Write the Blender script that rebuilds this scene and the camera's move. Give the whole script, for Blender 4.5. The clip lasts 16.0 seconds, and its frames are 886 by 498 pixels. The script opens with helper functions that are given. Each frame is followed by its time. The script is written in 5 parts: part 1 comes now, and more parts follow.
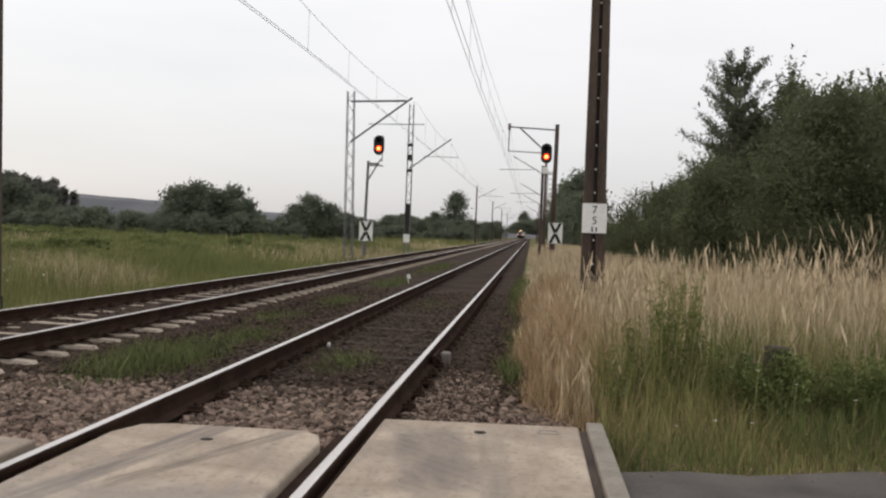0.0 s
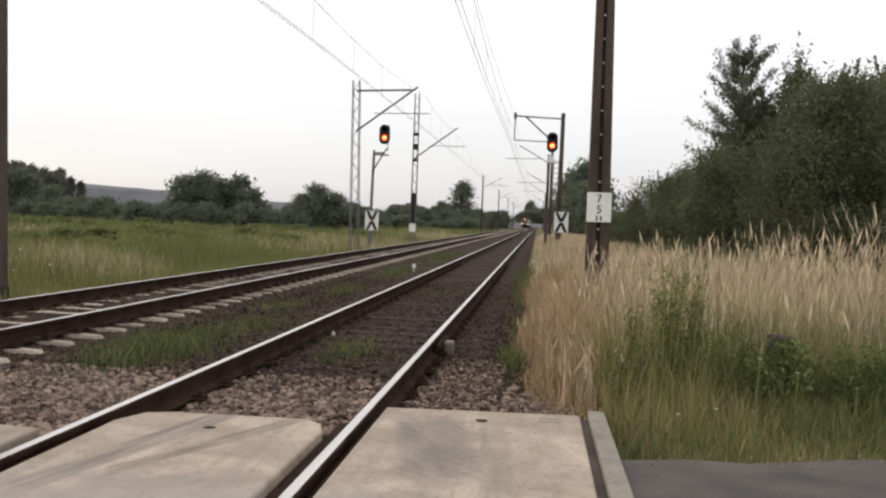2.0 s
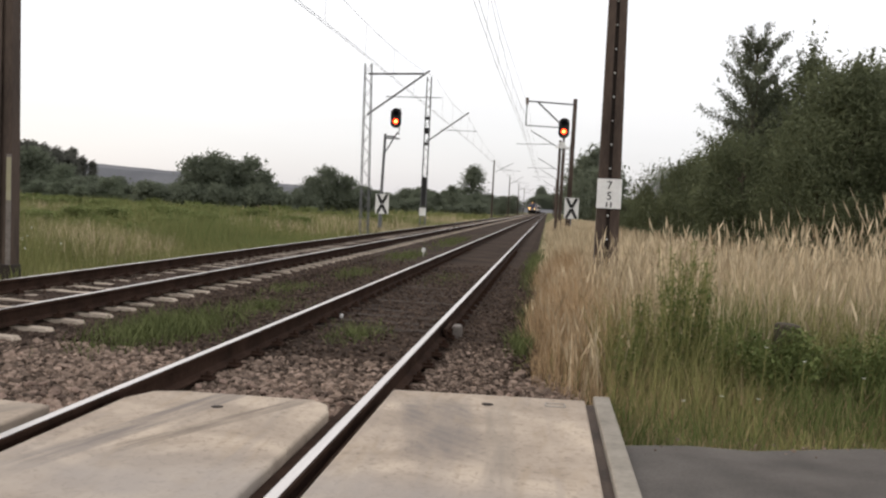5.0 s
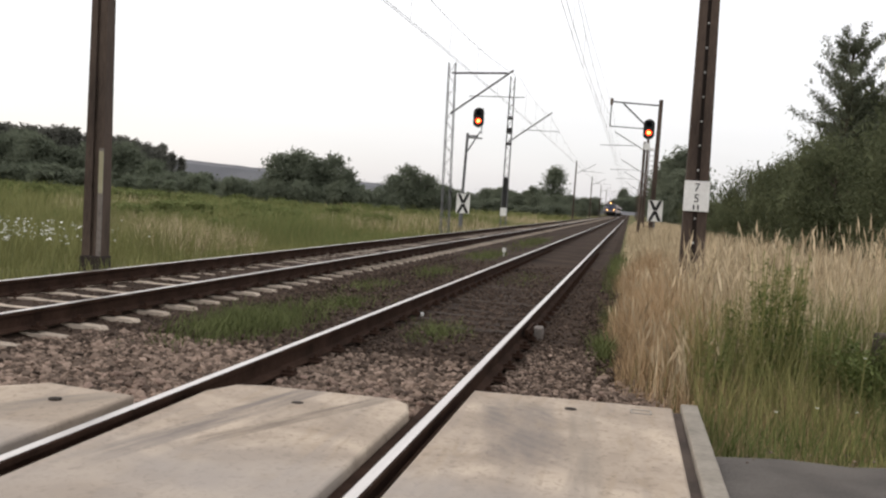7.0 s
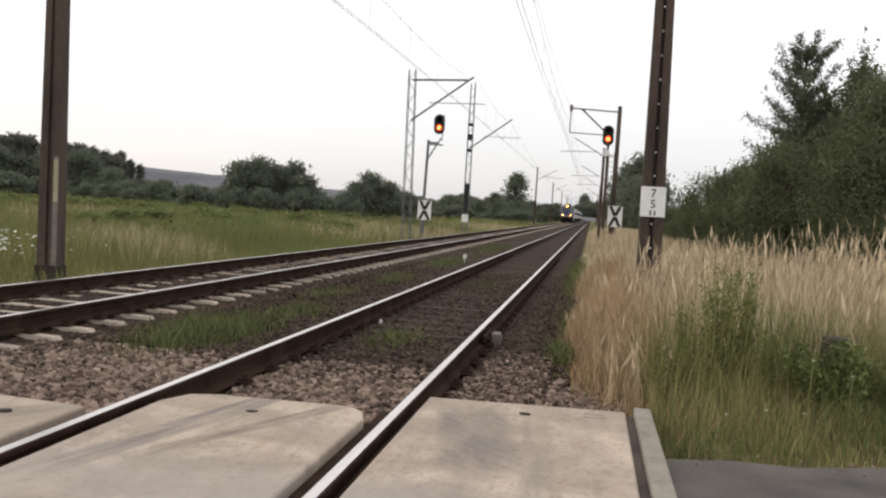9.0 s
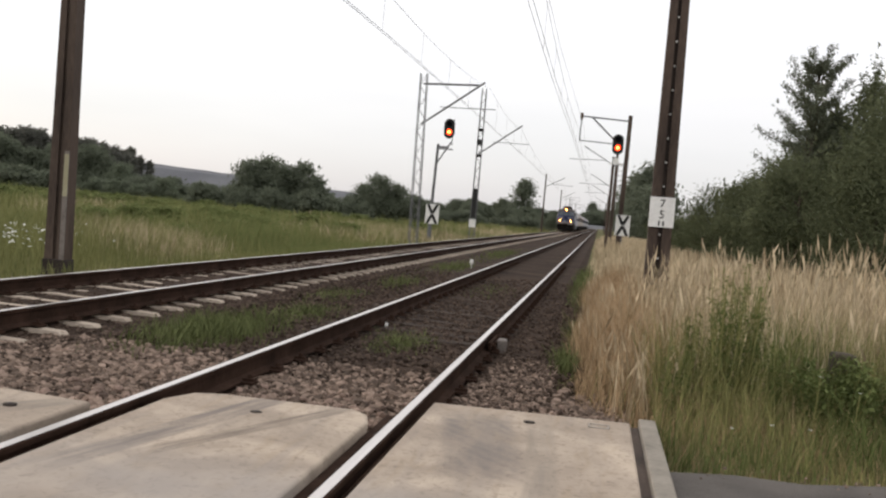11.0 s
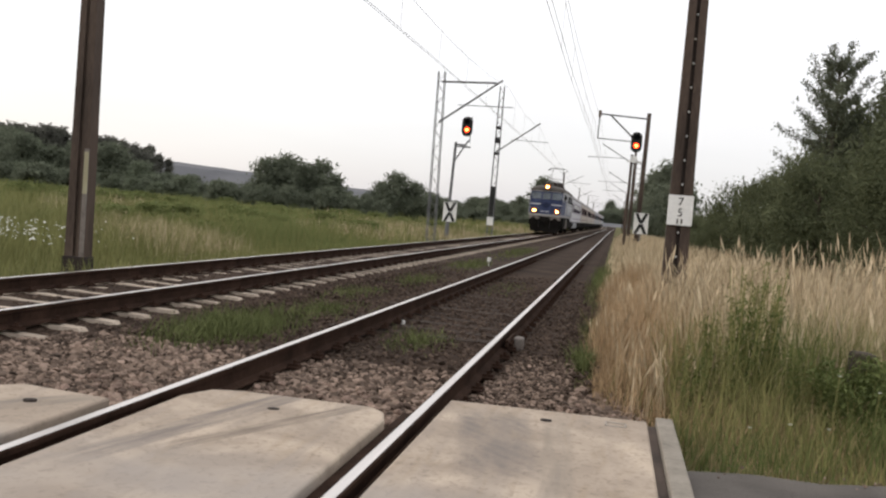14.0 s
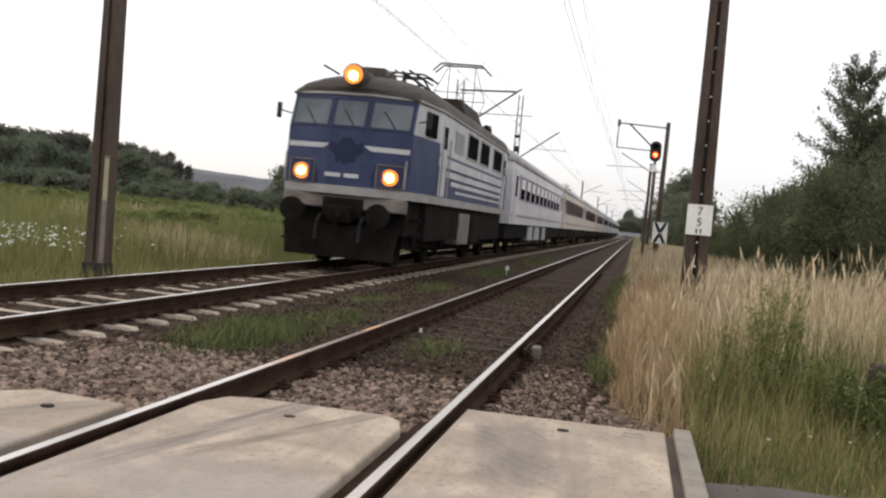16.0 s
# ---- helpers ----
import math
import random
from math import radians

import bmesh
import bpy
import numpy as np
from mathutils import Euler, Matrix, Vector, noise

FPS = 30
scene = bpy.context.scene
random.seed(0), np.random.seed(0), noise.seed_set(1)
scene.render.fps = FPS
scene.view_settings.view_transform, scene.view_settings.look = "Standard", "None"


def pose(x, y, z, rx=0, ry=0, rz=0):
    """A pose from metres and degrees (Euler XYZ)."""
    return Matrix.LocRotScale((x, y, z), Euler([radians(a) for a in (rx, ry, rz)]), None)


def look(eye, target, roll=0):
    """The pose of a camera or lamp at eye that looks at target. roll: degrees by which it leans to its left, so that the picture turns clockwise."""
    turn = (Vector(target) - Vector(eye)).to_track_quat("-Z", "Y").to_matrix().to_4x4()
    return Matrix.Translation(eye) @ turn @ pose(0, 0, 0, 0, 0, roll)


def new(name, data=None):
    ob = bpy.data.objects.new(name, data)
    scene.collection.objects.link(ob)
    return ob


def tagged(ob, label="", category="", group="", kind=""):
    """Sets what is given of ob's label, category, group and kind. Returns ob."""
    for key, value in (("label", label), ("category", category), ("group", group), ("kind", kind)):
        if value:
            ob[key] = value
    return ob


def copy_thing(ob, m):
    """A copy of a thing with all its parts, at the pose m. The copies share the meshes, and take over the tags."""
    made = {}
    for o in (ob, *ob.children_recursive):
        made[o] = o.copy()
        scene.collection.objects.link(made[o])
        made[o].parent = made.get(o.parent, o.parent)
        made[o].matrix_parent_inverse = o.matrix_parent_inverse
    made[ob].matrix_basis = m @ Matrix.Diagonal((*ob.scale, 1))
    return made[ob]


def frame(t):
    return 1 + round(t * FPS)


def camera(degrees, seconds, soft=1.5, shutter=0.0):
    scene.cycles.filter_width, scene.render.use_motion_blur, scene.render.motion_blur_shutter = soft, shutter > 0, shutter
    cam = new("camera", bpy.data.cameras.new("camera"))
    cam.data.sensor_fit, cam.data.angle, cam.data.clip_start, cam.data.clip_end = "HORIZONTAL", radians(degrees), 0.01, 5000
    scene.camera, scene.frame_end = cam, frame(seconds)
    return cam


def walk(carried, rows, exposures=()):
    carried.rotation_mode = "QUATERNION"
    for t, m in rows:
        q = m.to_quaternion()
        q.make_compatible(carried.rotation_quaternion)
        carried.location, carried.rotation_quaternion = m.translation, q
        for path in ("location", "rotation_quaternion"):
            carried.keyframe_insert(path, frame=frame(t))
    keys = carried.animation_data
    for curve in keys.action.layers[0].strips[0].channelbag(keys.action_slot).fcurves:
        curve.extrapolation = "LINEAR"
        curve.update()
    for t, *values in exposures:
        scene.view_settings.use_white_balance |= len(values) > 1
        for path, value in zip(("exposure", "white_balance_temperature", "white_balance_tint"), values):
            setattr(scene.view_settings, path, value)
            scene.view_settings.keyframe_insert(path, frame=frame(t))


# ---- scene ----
cam = camera(48.0, 16.0, soft=2.3, shutter=0.12)
PATH = [
    (0, (1.761, -0.078, 1.224), (1.586, 1.914, 1.191), 2.4),
    (0.5, (1.765, -0.065, 1.222), (1.597, 1.928, 1.187), 2.3),
    (1, (1.776, -0.077, 1.225), (1.604, 1.915, 1.178), 2.5),
    (1.5, (1.788, -0.091, 1.226), (1.624, 1.902, 1.183), 2.2),
    (2, (1.793, -0.089, 1.224), (1.606, 1.902, 1.169), 2.3),
    (2.5, (1.8, -0.074, 1.223), (1.61, 1.915, 1.153), 2.2),
    (3, (1.806, -0.076, 1.223), (1.607, 1.913, 1.151), 2.5),
    (3.5, (1.811, -0.075, 1.223), (1.61, 1.913, 1.142), 2.6),
    (5.8, (1.79, -0.121, 1.218), (1.589, 1.867, 1.125), 3.8),
    (6, (1.772, -0.089, 1.215), (1.568, 1.898, 1.112), 4.1),
    (6.5, (1.766, -0.041, 1.22), (1.44, 1.932, 1.176), 4.5),
    (7, (1.762, 0.0, 1.208), (1.399, 1.964, 1.111), 4.0),
    (7.5, (1.779, -0.003, 1.214), (1.466, 1.97, 1.126), 3.4),
    (8, (1.798, -0.021, 1.218), (1.485, 1.953, 1.157), 3.8),
    (8.5, (1.813, -0.027, 1.219), (1.509, 1.948, 1.145), 3.5),
    (9, (1.818, -0.026, 1.217), (1.528, 1.952, 1.138), 3.7),
    (11.5, (1.792, -0.016, 1.224), (1.48, 1.959, 1.155), 5.5),
    (12, (1.782, -0.013, 1.222), (1.462, 1.96, 1.154), 5.7),
    (12.5, (1.779, 0.001, 1.222), (1.444, 1.971, 1.138), 5.8),
    (13, (1.787, -0.002, 1.223), (1.45, 1.968, 1.145), 5.5),
    (13.5, (1.802, -0.01, 1.223), (1.464, 1.959, 1.149), 5.3),
    (14, (1.807, -0.018, 1.223), (1.469, 1.952, 1.144), 5.3),
    (14.5, (1.802, 0.0, 1.223), (1.453, 1.968, 1.145), 5.5),
    (15, (1.802, -0.009, 1.223), (1.444, 1.957, 1.149), 5.7),
    (15.5, (1.812, -0.009, 1.223), (1.447, 1.956, 1.154), 5.5),
    (16, (1.81, -0.004, 1.224), (1.435, 1.959, 1.158), 5.6),
]
walk(cam, [(t, look(eye, target, roll)) for t, eye, target, roll in PATH],
     exposures=[(0, -0.18, 6700, 10), (1.5, -0.03, 6700, 10), (3.5, 0.04, 6700, 10), (6.5, 0.10, 6700, 10), (9, 0.07, 6700, 10), (11.5, 0.0, 6700, 10), (13, 0.07, 6700, 10), (14.5, 0.07, 6700, 10), (16, 0.17, 6700, 10)])

# ---- sky and sun: bright overcast evening ----
world = bpy.data.worlds.new("world")
scene.world = world
world.use_nodes = True
wn, wl = world.node_tree.nodes, world.node_tree.links
wn.clear()
w_out = wn.new("ShaderNodeOutputWorld")
w_sky = wn.new("ShaderNodeTexSky")
w_sky.sky_type, w_sky.sun_disc = "NISHITA", False
w_sky.sun_elevation, w_sky.sun_rotation = radians(14), radians(285)
w_bg = wn.new("ShaderNodeBackground")
w_bg.inputs[1].default_value = 0.03
wl.new(w_sky.outputs[0], w_bg.inputs[0])
w_co = wn.new("ShaderNodeTexCoord")
w_sep = wn.new("ShaderNodeSeparateXYZ")
wl.new(w_co.outputs["Generated"], w_sep.inputs[0])
w_ramp = wn.new("ShaderNodeValToRGB")
w_ramp.color_ramp.elements[0].position, w_ramp.color_ramp.elements[0].color = 0.0, (0.64, 0.655, 0.72, 1)
w_ramp.color_ramp.elements[1].position, w_ramp.color_ramp.elements[1].color = 0.35, (1.11, 1.12, 1.13, 1)
mid = w_ramp.color_ramp.elements.new(0.13)
mid.color = (0.88, 0.885, 0.92, 1)
wl.new(w_sep.outputs[2], w_ramp.inputs[0])
w_cloud = wn.new("ShaderNodeTexNoise")
w_cloud.inputs["Scale"].default_value, w_cloud.inputs["Detail"].default_value = 2.2, 4
w_map = wn.new("ShaderNodeMapping")
w_map.inputs["Scale"].default_value = (1, 1, 5)
wl.new(w_co.outputs["Generated"], w_map.inputs[0])
wl.new(w_map.outputs[0], w_cloud.inputs["Vector"])
w_cr = wn.new("ShaderNodeValToRGB")
w_cr.color_ramp.elements[0].position, w_cr.color_ramp.elements[0].color = 0.3, (0.95, 0.942, 0.95, 1)
w_cr.color_ramp.elements[1].position, w_cr.color_ramp.elements[1].color = 0.7, (1.06, 1.04, 1.04, 1)
wl.new(w_cloud.outputs[0], w_cr.inputs[0])
w_mul = wn.new("ShaderNodeMix")
w_mul.data_type, w_mul.blend_type = "RGBA", "MULTIPLY"
w_mul.inputs[0].default_value = 1.0
wl.new(w_ramp.outputs[0], w_mul.inputs[6])
wl.new(w_cr.outputs[0], w_mul.inputs[7])
w_bg2 = wn.new("ShaderNodeBackground")
w_bg2.inputs[1].default_value = 1.0
wl.new(w_mul.outputs[2], w_bg2.inputs[0])
w_add = wn.new("ShaderNodeAddShader")
wl.new(w_bg.outputs[0], w_add.inputs[0])
wl.new(w_bg2.outputs[0], w_add.inputs[1])
wl.new(w_add.outputs[0], w_out.inputs[0])

sun = new("sun", bpy.data.lights.new("sun", "SUN"))
sun.data.energy, sun.data.angle, sun.data.color = 0.6, radians(25), (1.0, 0.9, 0.8)
sun.matrix_world = look((-60, -15, 22), (0, 0, 0))


# ---- materials ----
def mat(name, dark, light, rough=0.7, metal=0.0, scale=4.0, fine=40.0, bump=0.3, island=0.0, each=0.0, stretch=(1, 1, 1), glow=None, spec=0.3, turn=0.0, thin=0.0):
    """A worn surface: two colours mixed by coarse and fine noise, fine relief, variation by island or by object."""
    m = bpy.data.materials.new(name)
    m.use_nodes = True
    n, l = m.node_tree.nodes, m.node_tree.links
    b = n["Principled BSDF"]
    b.inputs["Roughness"].default_value, b.inputs["Metallic"].default_value = rough, metal
    b.inputs["Specular IOR Level"].default_value = spec
    co = n.new("ShaderNodeTexCoord")
    mp = n.new("ShaderNodeMapping")
    mp.inputs["Scale"].default_value, mp.inputs["Rotation"].default_value[2] = stretch, radians(turn)
    l.new(co.outputs["Object"], mp.inputs[0])
    big, small = n.new("ShaderNodeTexNoise"), n.new("ShaderNodeTexNoise")
    for node, s, d in ((big, scale, 3), (small, fine, 2)):
        node.inputs["Scale"].default_value, node.inputs["Detail"].default_value = s, d
        l.new(mp.outputs[0], node.inputs["Vector"])
    add = n.new("ShaderNodeMath")
    add.operation = "MULTIPLY_ADD"
    l.new(small.outputs[0], add.inputs[0])
    add.inputs[1].default_value = 0.5
    l.new(big.outputs[0], add.inputs[2])
    value = add.outputs[0]
    if island or each:
        src = n.new("ShaderNodeNewGeometry").outputs["Random Per Island"] if island else n.new("ShaderNodeObjectInfo").outputs["Random"]
        vary = n.new("ShaderNodeMath")
        vary.operation = "MULTIPLY_ADD"
        l.new(src, vary.inputs[0])
        vary.inputs[1].default_value = island or each
        l.new(value, vary.inputs[2])
        value = vary.outputs[0]
    ramp = n.new("ShaderNodeMapRange")
    ramp.inputs["From Min"].default_value = 0.45
    ramp.inputs["From Max"].default_value = 1.05 + (island or each)
    l.new(value, ramp.inputs["Value"])
    mix = n.new("ShaderNodeMix")
    mix.data_type = "RGBA"
    mix.inputs[6].default_value, mix.inputs[7].default_value = (*dark, 1), (*light, 1)
    l.new(ramp.outputs[0], mix.inputs[0])
    l.new(mix.outputs[2], b.inputs["Base Color"])
    if bump:
        bp = n.new("ShaderNodeBump")
        bp.inputs["Strength"].default_value, bp.inputs["Distance"].default_value = bump, 0.01
        l.new(small.outputs[0], bp.inputs["Height"])
        l.new(bp.outputs[0], b.inputs["Normal"])
    if thin:
        # light that shines through leaves and blades
        through_leaf, blend = n.new("ShaderNodeBsdfTranslucent"), n.new("ShaderNodeMixShader")
        l.new(mix.outputs[2], through_leaf.inputs["Color"])
        blend.inputs[0].default_value = thin
        l.new(b.outputs[0], blend.inputs[1])
        l.new(through_leaf.outputs[0], blend.inputs[2])
        l.new(blend.outputs[0], n["Material Output"].inputs["Surface"])
    if glow:
        b.inputs["Emission Color"].default_value, b.inputs["Emission Strength"].default_value = (*glow[0], 1), glow[1]
    return m


def concrete():
    """Dusty concrete: pale ground, brown dust blotches, grey tyre streaks, fine pits."""
    m = bpy.data.materials.new("panel concrete")
    m.use_nodes = True
    n, l = m.node_tree.nodes, m.node_tree.links
    b = n["Principled BSDF"]
    b.inputs["Roughness"].default_value, b.inputs["Specular IOR Level"].default_value = 0.9, 0.2
    co = n.new("ShaderNodeTexCoord")
    colour = None
    for scale, detail, stretch, turn, lo, hi, tint, amount in ((1.3, 5, (1, 1, 1), 0, 0.40, 0.66, (0.48, 0.395, 0.315), 1.0), (1.15, 6, (4.2, 0.42, 1), 14, 0.50, 0.64, (0.24, 0.205, 0.18), 0.35),
                                                                  (2.3, 7, (3.6, 0.6, 1), 20, 0.53, 0.70, (0.31, 0.24, 0.17), 0.45), (24, 5, (1, 0.8, 1), 0, 0.52, 0.72, (0.17, 0.135, 0.105), 0.55)):
        mp = n.new("ShaderNodeMapping")
        mp.inputs["Scale"].default_value, mp.inputs["Rotation"].default_value[2] = stretch, radians(turn)
        mp.inputs["Location"].default_value = (scale * 1.7, turn * 0.1, 0)
        l.new(co.outputs["Object"], mp.inputs[0])
        nz = n.new("ShaderNodeTexNoise")
        nz.inputs["Scale"].default_value, nz.inputs["Detail"].default_value = scale, detail
        nz.inputs["Distortion"].default_value = 1.1
        l.new(mp.outputs[0], nz.inputs["Vector"])
        rg = n.new("ShaderNodeMapRange")
        rg.inputs["From Min"].default_value, rg.inputs["From Max"].default_value, rg.inputs["To Max"].default_value = lo, hi, amount
        l.new(nz.outputs[0], rg.inputs["Value"])
        mix = n.new("ShaderNodeMix")
        mix.data_type = "RGBA"
        mix.inputs[7].default_value = (*tint, 1)
        l.new(rg.outputs[0], mix.inputs[0])
        if colour is None:
            mix.inputs[6].default_value = (0.32, 0.26, 0.208, 1)
        else:
            l.new(colour, mix.inputs[6])
        colour = mix.outputs[2]
    # tyre smears with a place of their own: middle, turn, half width and length, tint, amount
    for cx, cy, turn, hw, hl, tint, amount in ((-0.22, 4.9, -12, 0.12, 1.35, (0.175, 0.15, 0.135), 0.9), (0.14, 5.05, -22, 0.075, 1.0, (0.16, 0.13, 0.105), 0.8), (1.27, 5.35, 8, 0.26, 0.95, (0.18, 0.155, 0.14), 0.9),
                                               (1.62, 5.1, 3, 0.10, 1.3, (0.22, 0.19, 0.16), 0.5), (0.0, 3.0, 0, 2.6, 1.6, (0.30, 0.27, 0.25), 0.9), (-1.3, 4.6, -30, 0.12, 0.8, (0.19, 0.165, 0.14), 0.7)):
        mp = n.new("ShaderNodeMapping")
        mp.vector_type = "TEXTURE"
        mp.inputs["Location"].default_value, mp.inputs["Scale"].default_value = (cx, cy, 0), (hw, hl, 1)
        mp.inputs["Rotation"].default_value[2] = radians(turn)
        wob = n.new("ShaderNodeTexNoise")
        wob.inputs["Scale"].default_value, wob.inputs["Detail"].default_value = 1.6, 6
        l.new(mp.outputs[0], wob.inputs["Vector"])
        l.new(co.outputs["Object"], mp.inputs[0])
        sep = n.new("ShaderNodeSeparateXYZ")
        l.new(mp.outputs[0], sep.inputs[0])
        fade = []
        for axis in (0, 1):
            ab = n.new("ShaderNodeMath")
            ab.operation = "ABSOLUTE"
            l.new(sep.outputs[axis], ab.inputs[0])
            rg = n.new("ShaderNodeMapRange")
            rg.interpolation_type = "SMOOTHSTEP"
            rg.inputs["From Min"].default_value, rg.inputs["From Max"].default_value = 1.0, 0.55
            l.new(ab.outputs[0], rg.inputs["Value"])
            fade.append(rg.outputs[0])
        ragged = n.new("ShaderNodeMapRange")
        ragged.inputs["From Min"].default_value, ragged.inputs["From Max"].default_value, ragged.inputs["To Max"].default_value = 0.30, 0.62, amount
        l.new(wob.outputs[0], ragged.inputs["Value"])
        fade.append(ragged.outputs[0])
        if cx == 1.27:
            # tread bars
            wave, bars = n.new("ShaderNodeTexWave"), n.new("ShaderNodeMapRange")
            wave.bands_direction = "DIAGONAL"
            wave.inputs["Scale"].default_value, wave.inputs["Distortion"].default_value, wave.inputs["Detail"].default_value = 4.5, 6.0, 4
            l.new(co.outputs["Object"], wave.inputs["Vector"])
            bars.inputs["To Min"].default_value = 0.72
            l.new(wave.outputs["Fac"], bars.inputs["Value"])
            fade.append(bars.outputs[0])
        level = fade[0]
        for other in fade[1:]:
            mu = n.new("ShaderNodeMath")
            mu.operation = "MULTIPLY"
            l.new(level, mu.inputs[0])
            l.new(other, mu.inputs[1])
            level = mu.outputs[0]
        mix = n.new("ShaderNodeMix")
        mix.data_type = "RGBA"
        mix.inputs[7].default_value = (*tint, 1)
        l.new(level, mix.inputs[0])
        l.new(colour, mix.inputs[6])
        colour = mix.outputs[2]
    l.new(colour, b.inputs["Base Color"])
    bp = n.new("ShaderNodeBump")
    bp.inputs["Strength"].default_value, bp.inputs["Distance"].default_value = 0.35, 0.006
    l.new(nz.outputs[0], bp.inputs["Height"])
    l.new(bp.outputs[0], b.inputs["Normal"])
    return m


M_CONCRETE = concrete()
M_KERB = mat("kerb concrete", (0.17, 0.15, 0.125), (0.32, 0.285, 0.24), 0.9, 0, 3, 30, 0.3)
M_ASPHALT = mat("asphalt", (0.046, 0.040, 0.036), (0.118, 0.103, 0.092), 0.9, 0, 2.3, 60, 0.7)
M_RAILSIDE = mat("rusty rail side", (0.018, 0.0105, 0.008), (0.056, 0.033, 0.024), 0.9, 0.0, 3, 30, 0.3, spec=0.04)
M_RAILTOP = mat("polished rail head", (0.50, 0.455, 0.43), (0.74, 0.69, 0.66), 0.28, 1.0, 3, 60, 0.05, stretch=(6, 0.2, 1))
M_SLEEPER = mat("concrete sleeper", (0.23, 0.19, 0.155), (0.58, 0.49, 0.40), 0.9, 0, 2, 25, 0.3, each=0.3, spec=0.06)
M_WOODSLEEPER = mat("old creosoted timber", (0.025, 0.019, 0.016), (0.085, 0.066, 0.055), 0.9, 0, 3, 30, 0.6, each=0.3, stretch=(0.4, 5, 5), spec=0.06)
M_BALLAST = mat("brown ballast bed", (0.020, 0.0135, 0.010), (0.070, 0.048, 0.036), 0.95, 0, 0.9, 22, 1.0, spec=0.06)
M_STONE = mat("ballast stone", (0.009, 0.0065, 0.005), (0.37, 0.275, 0.22), 0.9, 0, 3, 30, 0.3, island=1.4, spec=0.06)
M_STONE_EACH = mat("ballast stone, single", (0.014, 0.010, 0.008), (0.34, 0.245, 0.20), 0.9, 0, 1.5, 12, 0.2, each=1.1, spec=0.06)
# grimy brown, darkened further for the shade in the sleeper gaps
M_STONE_DARK = mat("grimy shaded ballast stone", (0.015, 0.0105, 0.008), (0.135, 0.098, 0.078), 0.9, 0, 3, 30, 0.3, island=0.9, spec=0.06)
M_GROUND = mat("meadow soil and turf", (0.045, 0.055, 0.018), (0.20, 0.17, 0.085), 0.95, 0, 0.12, 3.0, 0.5, spec=0.06)
M_DRY = mat("dry grass", (0.13, 0.09, 0.048), (0.80, 0.66, 0.46), 0.8, 0, 0.7, 9, 0, island=0.9, spec=0.06)
M_RUSSET = mat("russet dry grass", (0.08, 0.050, 0.027), (0.64, 0.455, 0.275), 0.8, 0, 1.1, 9, 0, island=0.9, spec=0.06)
M_GREEN = mat("green grass", (0.075, 0.078, 0.027), (0.365, 0.345, 0.145), 0.7, 0, 0.8, 9, 0, island=0.6, spec=0.06)
M_FIELD = mat("meadow grass", (0.064, 0.080, 0.028), (0.31, 0.30, 0.128), 0.8, 0, 0.45, 4, 0, island=0.7, spec=0.06)
M_LEAF = mat("dark leaves", (0.062, 0.075, 0.044), (0.182, 0.196, 0.108), 0.7, 0, 0.5, 6, 0, island=0.35, spec=0.06, thin=0.35)
M_PINE = mat("pine needles", (0.070, 0.080, 0.058), (0.155, 0.168, 0.112), 0.8, 0, 0.8, 8, 0, island=0.4, spec=0.06, thin=0.2)
# far foliage: distance haze is mixed into these paler, greyer, low-contrast colours
M_LEAF_FAR = mat("haze-paled leaves of far trees", (0.105, 0.122, 0.090), (0.178, 0.197, 0.141), 0.8, 0, 0.15, 2, 0, island=0.3, spec=0.06, thin=0.45)
M_PINE_FAR = mat("haze-greyed needles of the far forest", (0.118, 0.118, 0.102), (0.175, 0.176, 0.150), 0.8, 0, 0.15, 2, 0, island=0.3, spec=0.06, thin=0.4)
M_WILLOW_FAR = mat("pale, hazed leaves of far willows", (0.125, 0.148, 0.104), (0.195, 0.22, 0.155), 0.8, 0, 0.15, 2, 0, island=0.3, spec=0.06, thin=0.45)
M_HERB = mat("soft green meadow herbs", (0.085, 0.108, 0.038), (0.22, 0.245, 0.10), 0.8, 0, 0.5, 6, 0, island=0.5, spec=0.06, thin=0.35)
M_WEED = mat("broad weed leaves", (0.048, 0.066, 0.020), (0.205, 0.24, 0.09), 0.6, 0, 2, 12, 0, island=0.6, spec=0.06, thin=0.25)
M_TUFT = mat("trackside weeds", (0.042, 0.054, 0.020), (0.175, 0.195, 0.080), 0.7, 0, 2, 12, 0, island=0.6, spec=0.06)
M_FLOWER = mat("white petals", (0.6, 0.6, 0.55), (0.85, 0.85, 0.8), 0.7, 0, 8, 40, 0)
M_BARK = mat("bark", (0.03, 0.024, 0.018), (0.10, 0.08, 0.06), 0.95, 0, 5, 30, 0.6)
M_POLE = mat("brown weathered steel", (0.035, 0.024, 0.019), (0.115, 0.082, 0.064), 0.8, 0.1, 1.2, 18, 0.3, stretch=(2, 2, 0.4))
M_SLOT = mat("shadowed web steel", (0.018, 0.013, 0.011), (0.04, 0.03, 0.025), 0.9, 0, 2, 20, 0.2)
M_GALV = mat("galvanised steel", (0.085, 0.085, 0.09), (0.19, 0.19, 0.195), 0.7, 0.1, 3, 20, 0.1)
M_WIRE = mat("weathered wire", (0.13, 0.125, 0.12), (0.22, 0.21, 0.20), 0.7, 0.3, 3, 20, 0)
M_INSUL = mat("brown insulator", (0.06, 0.04, 0.03), (0.14, 0.09, 0.06), 0.4, 0, 5, 20, 0)
M_WHITE = mat("white sign paint", (0.62, 0.61, 0.59), (0.82, 0.81, 0.79), 0.6, 0, 3, 20, 0.05)
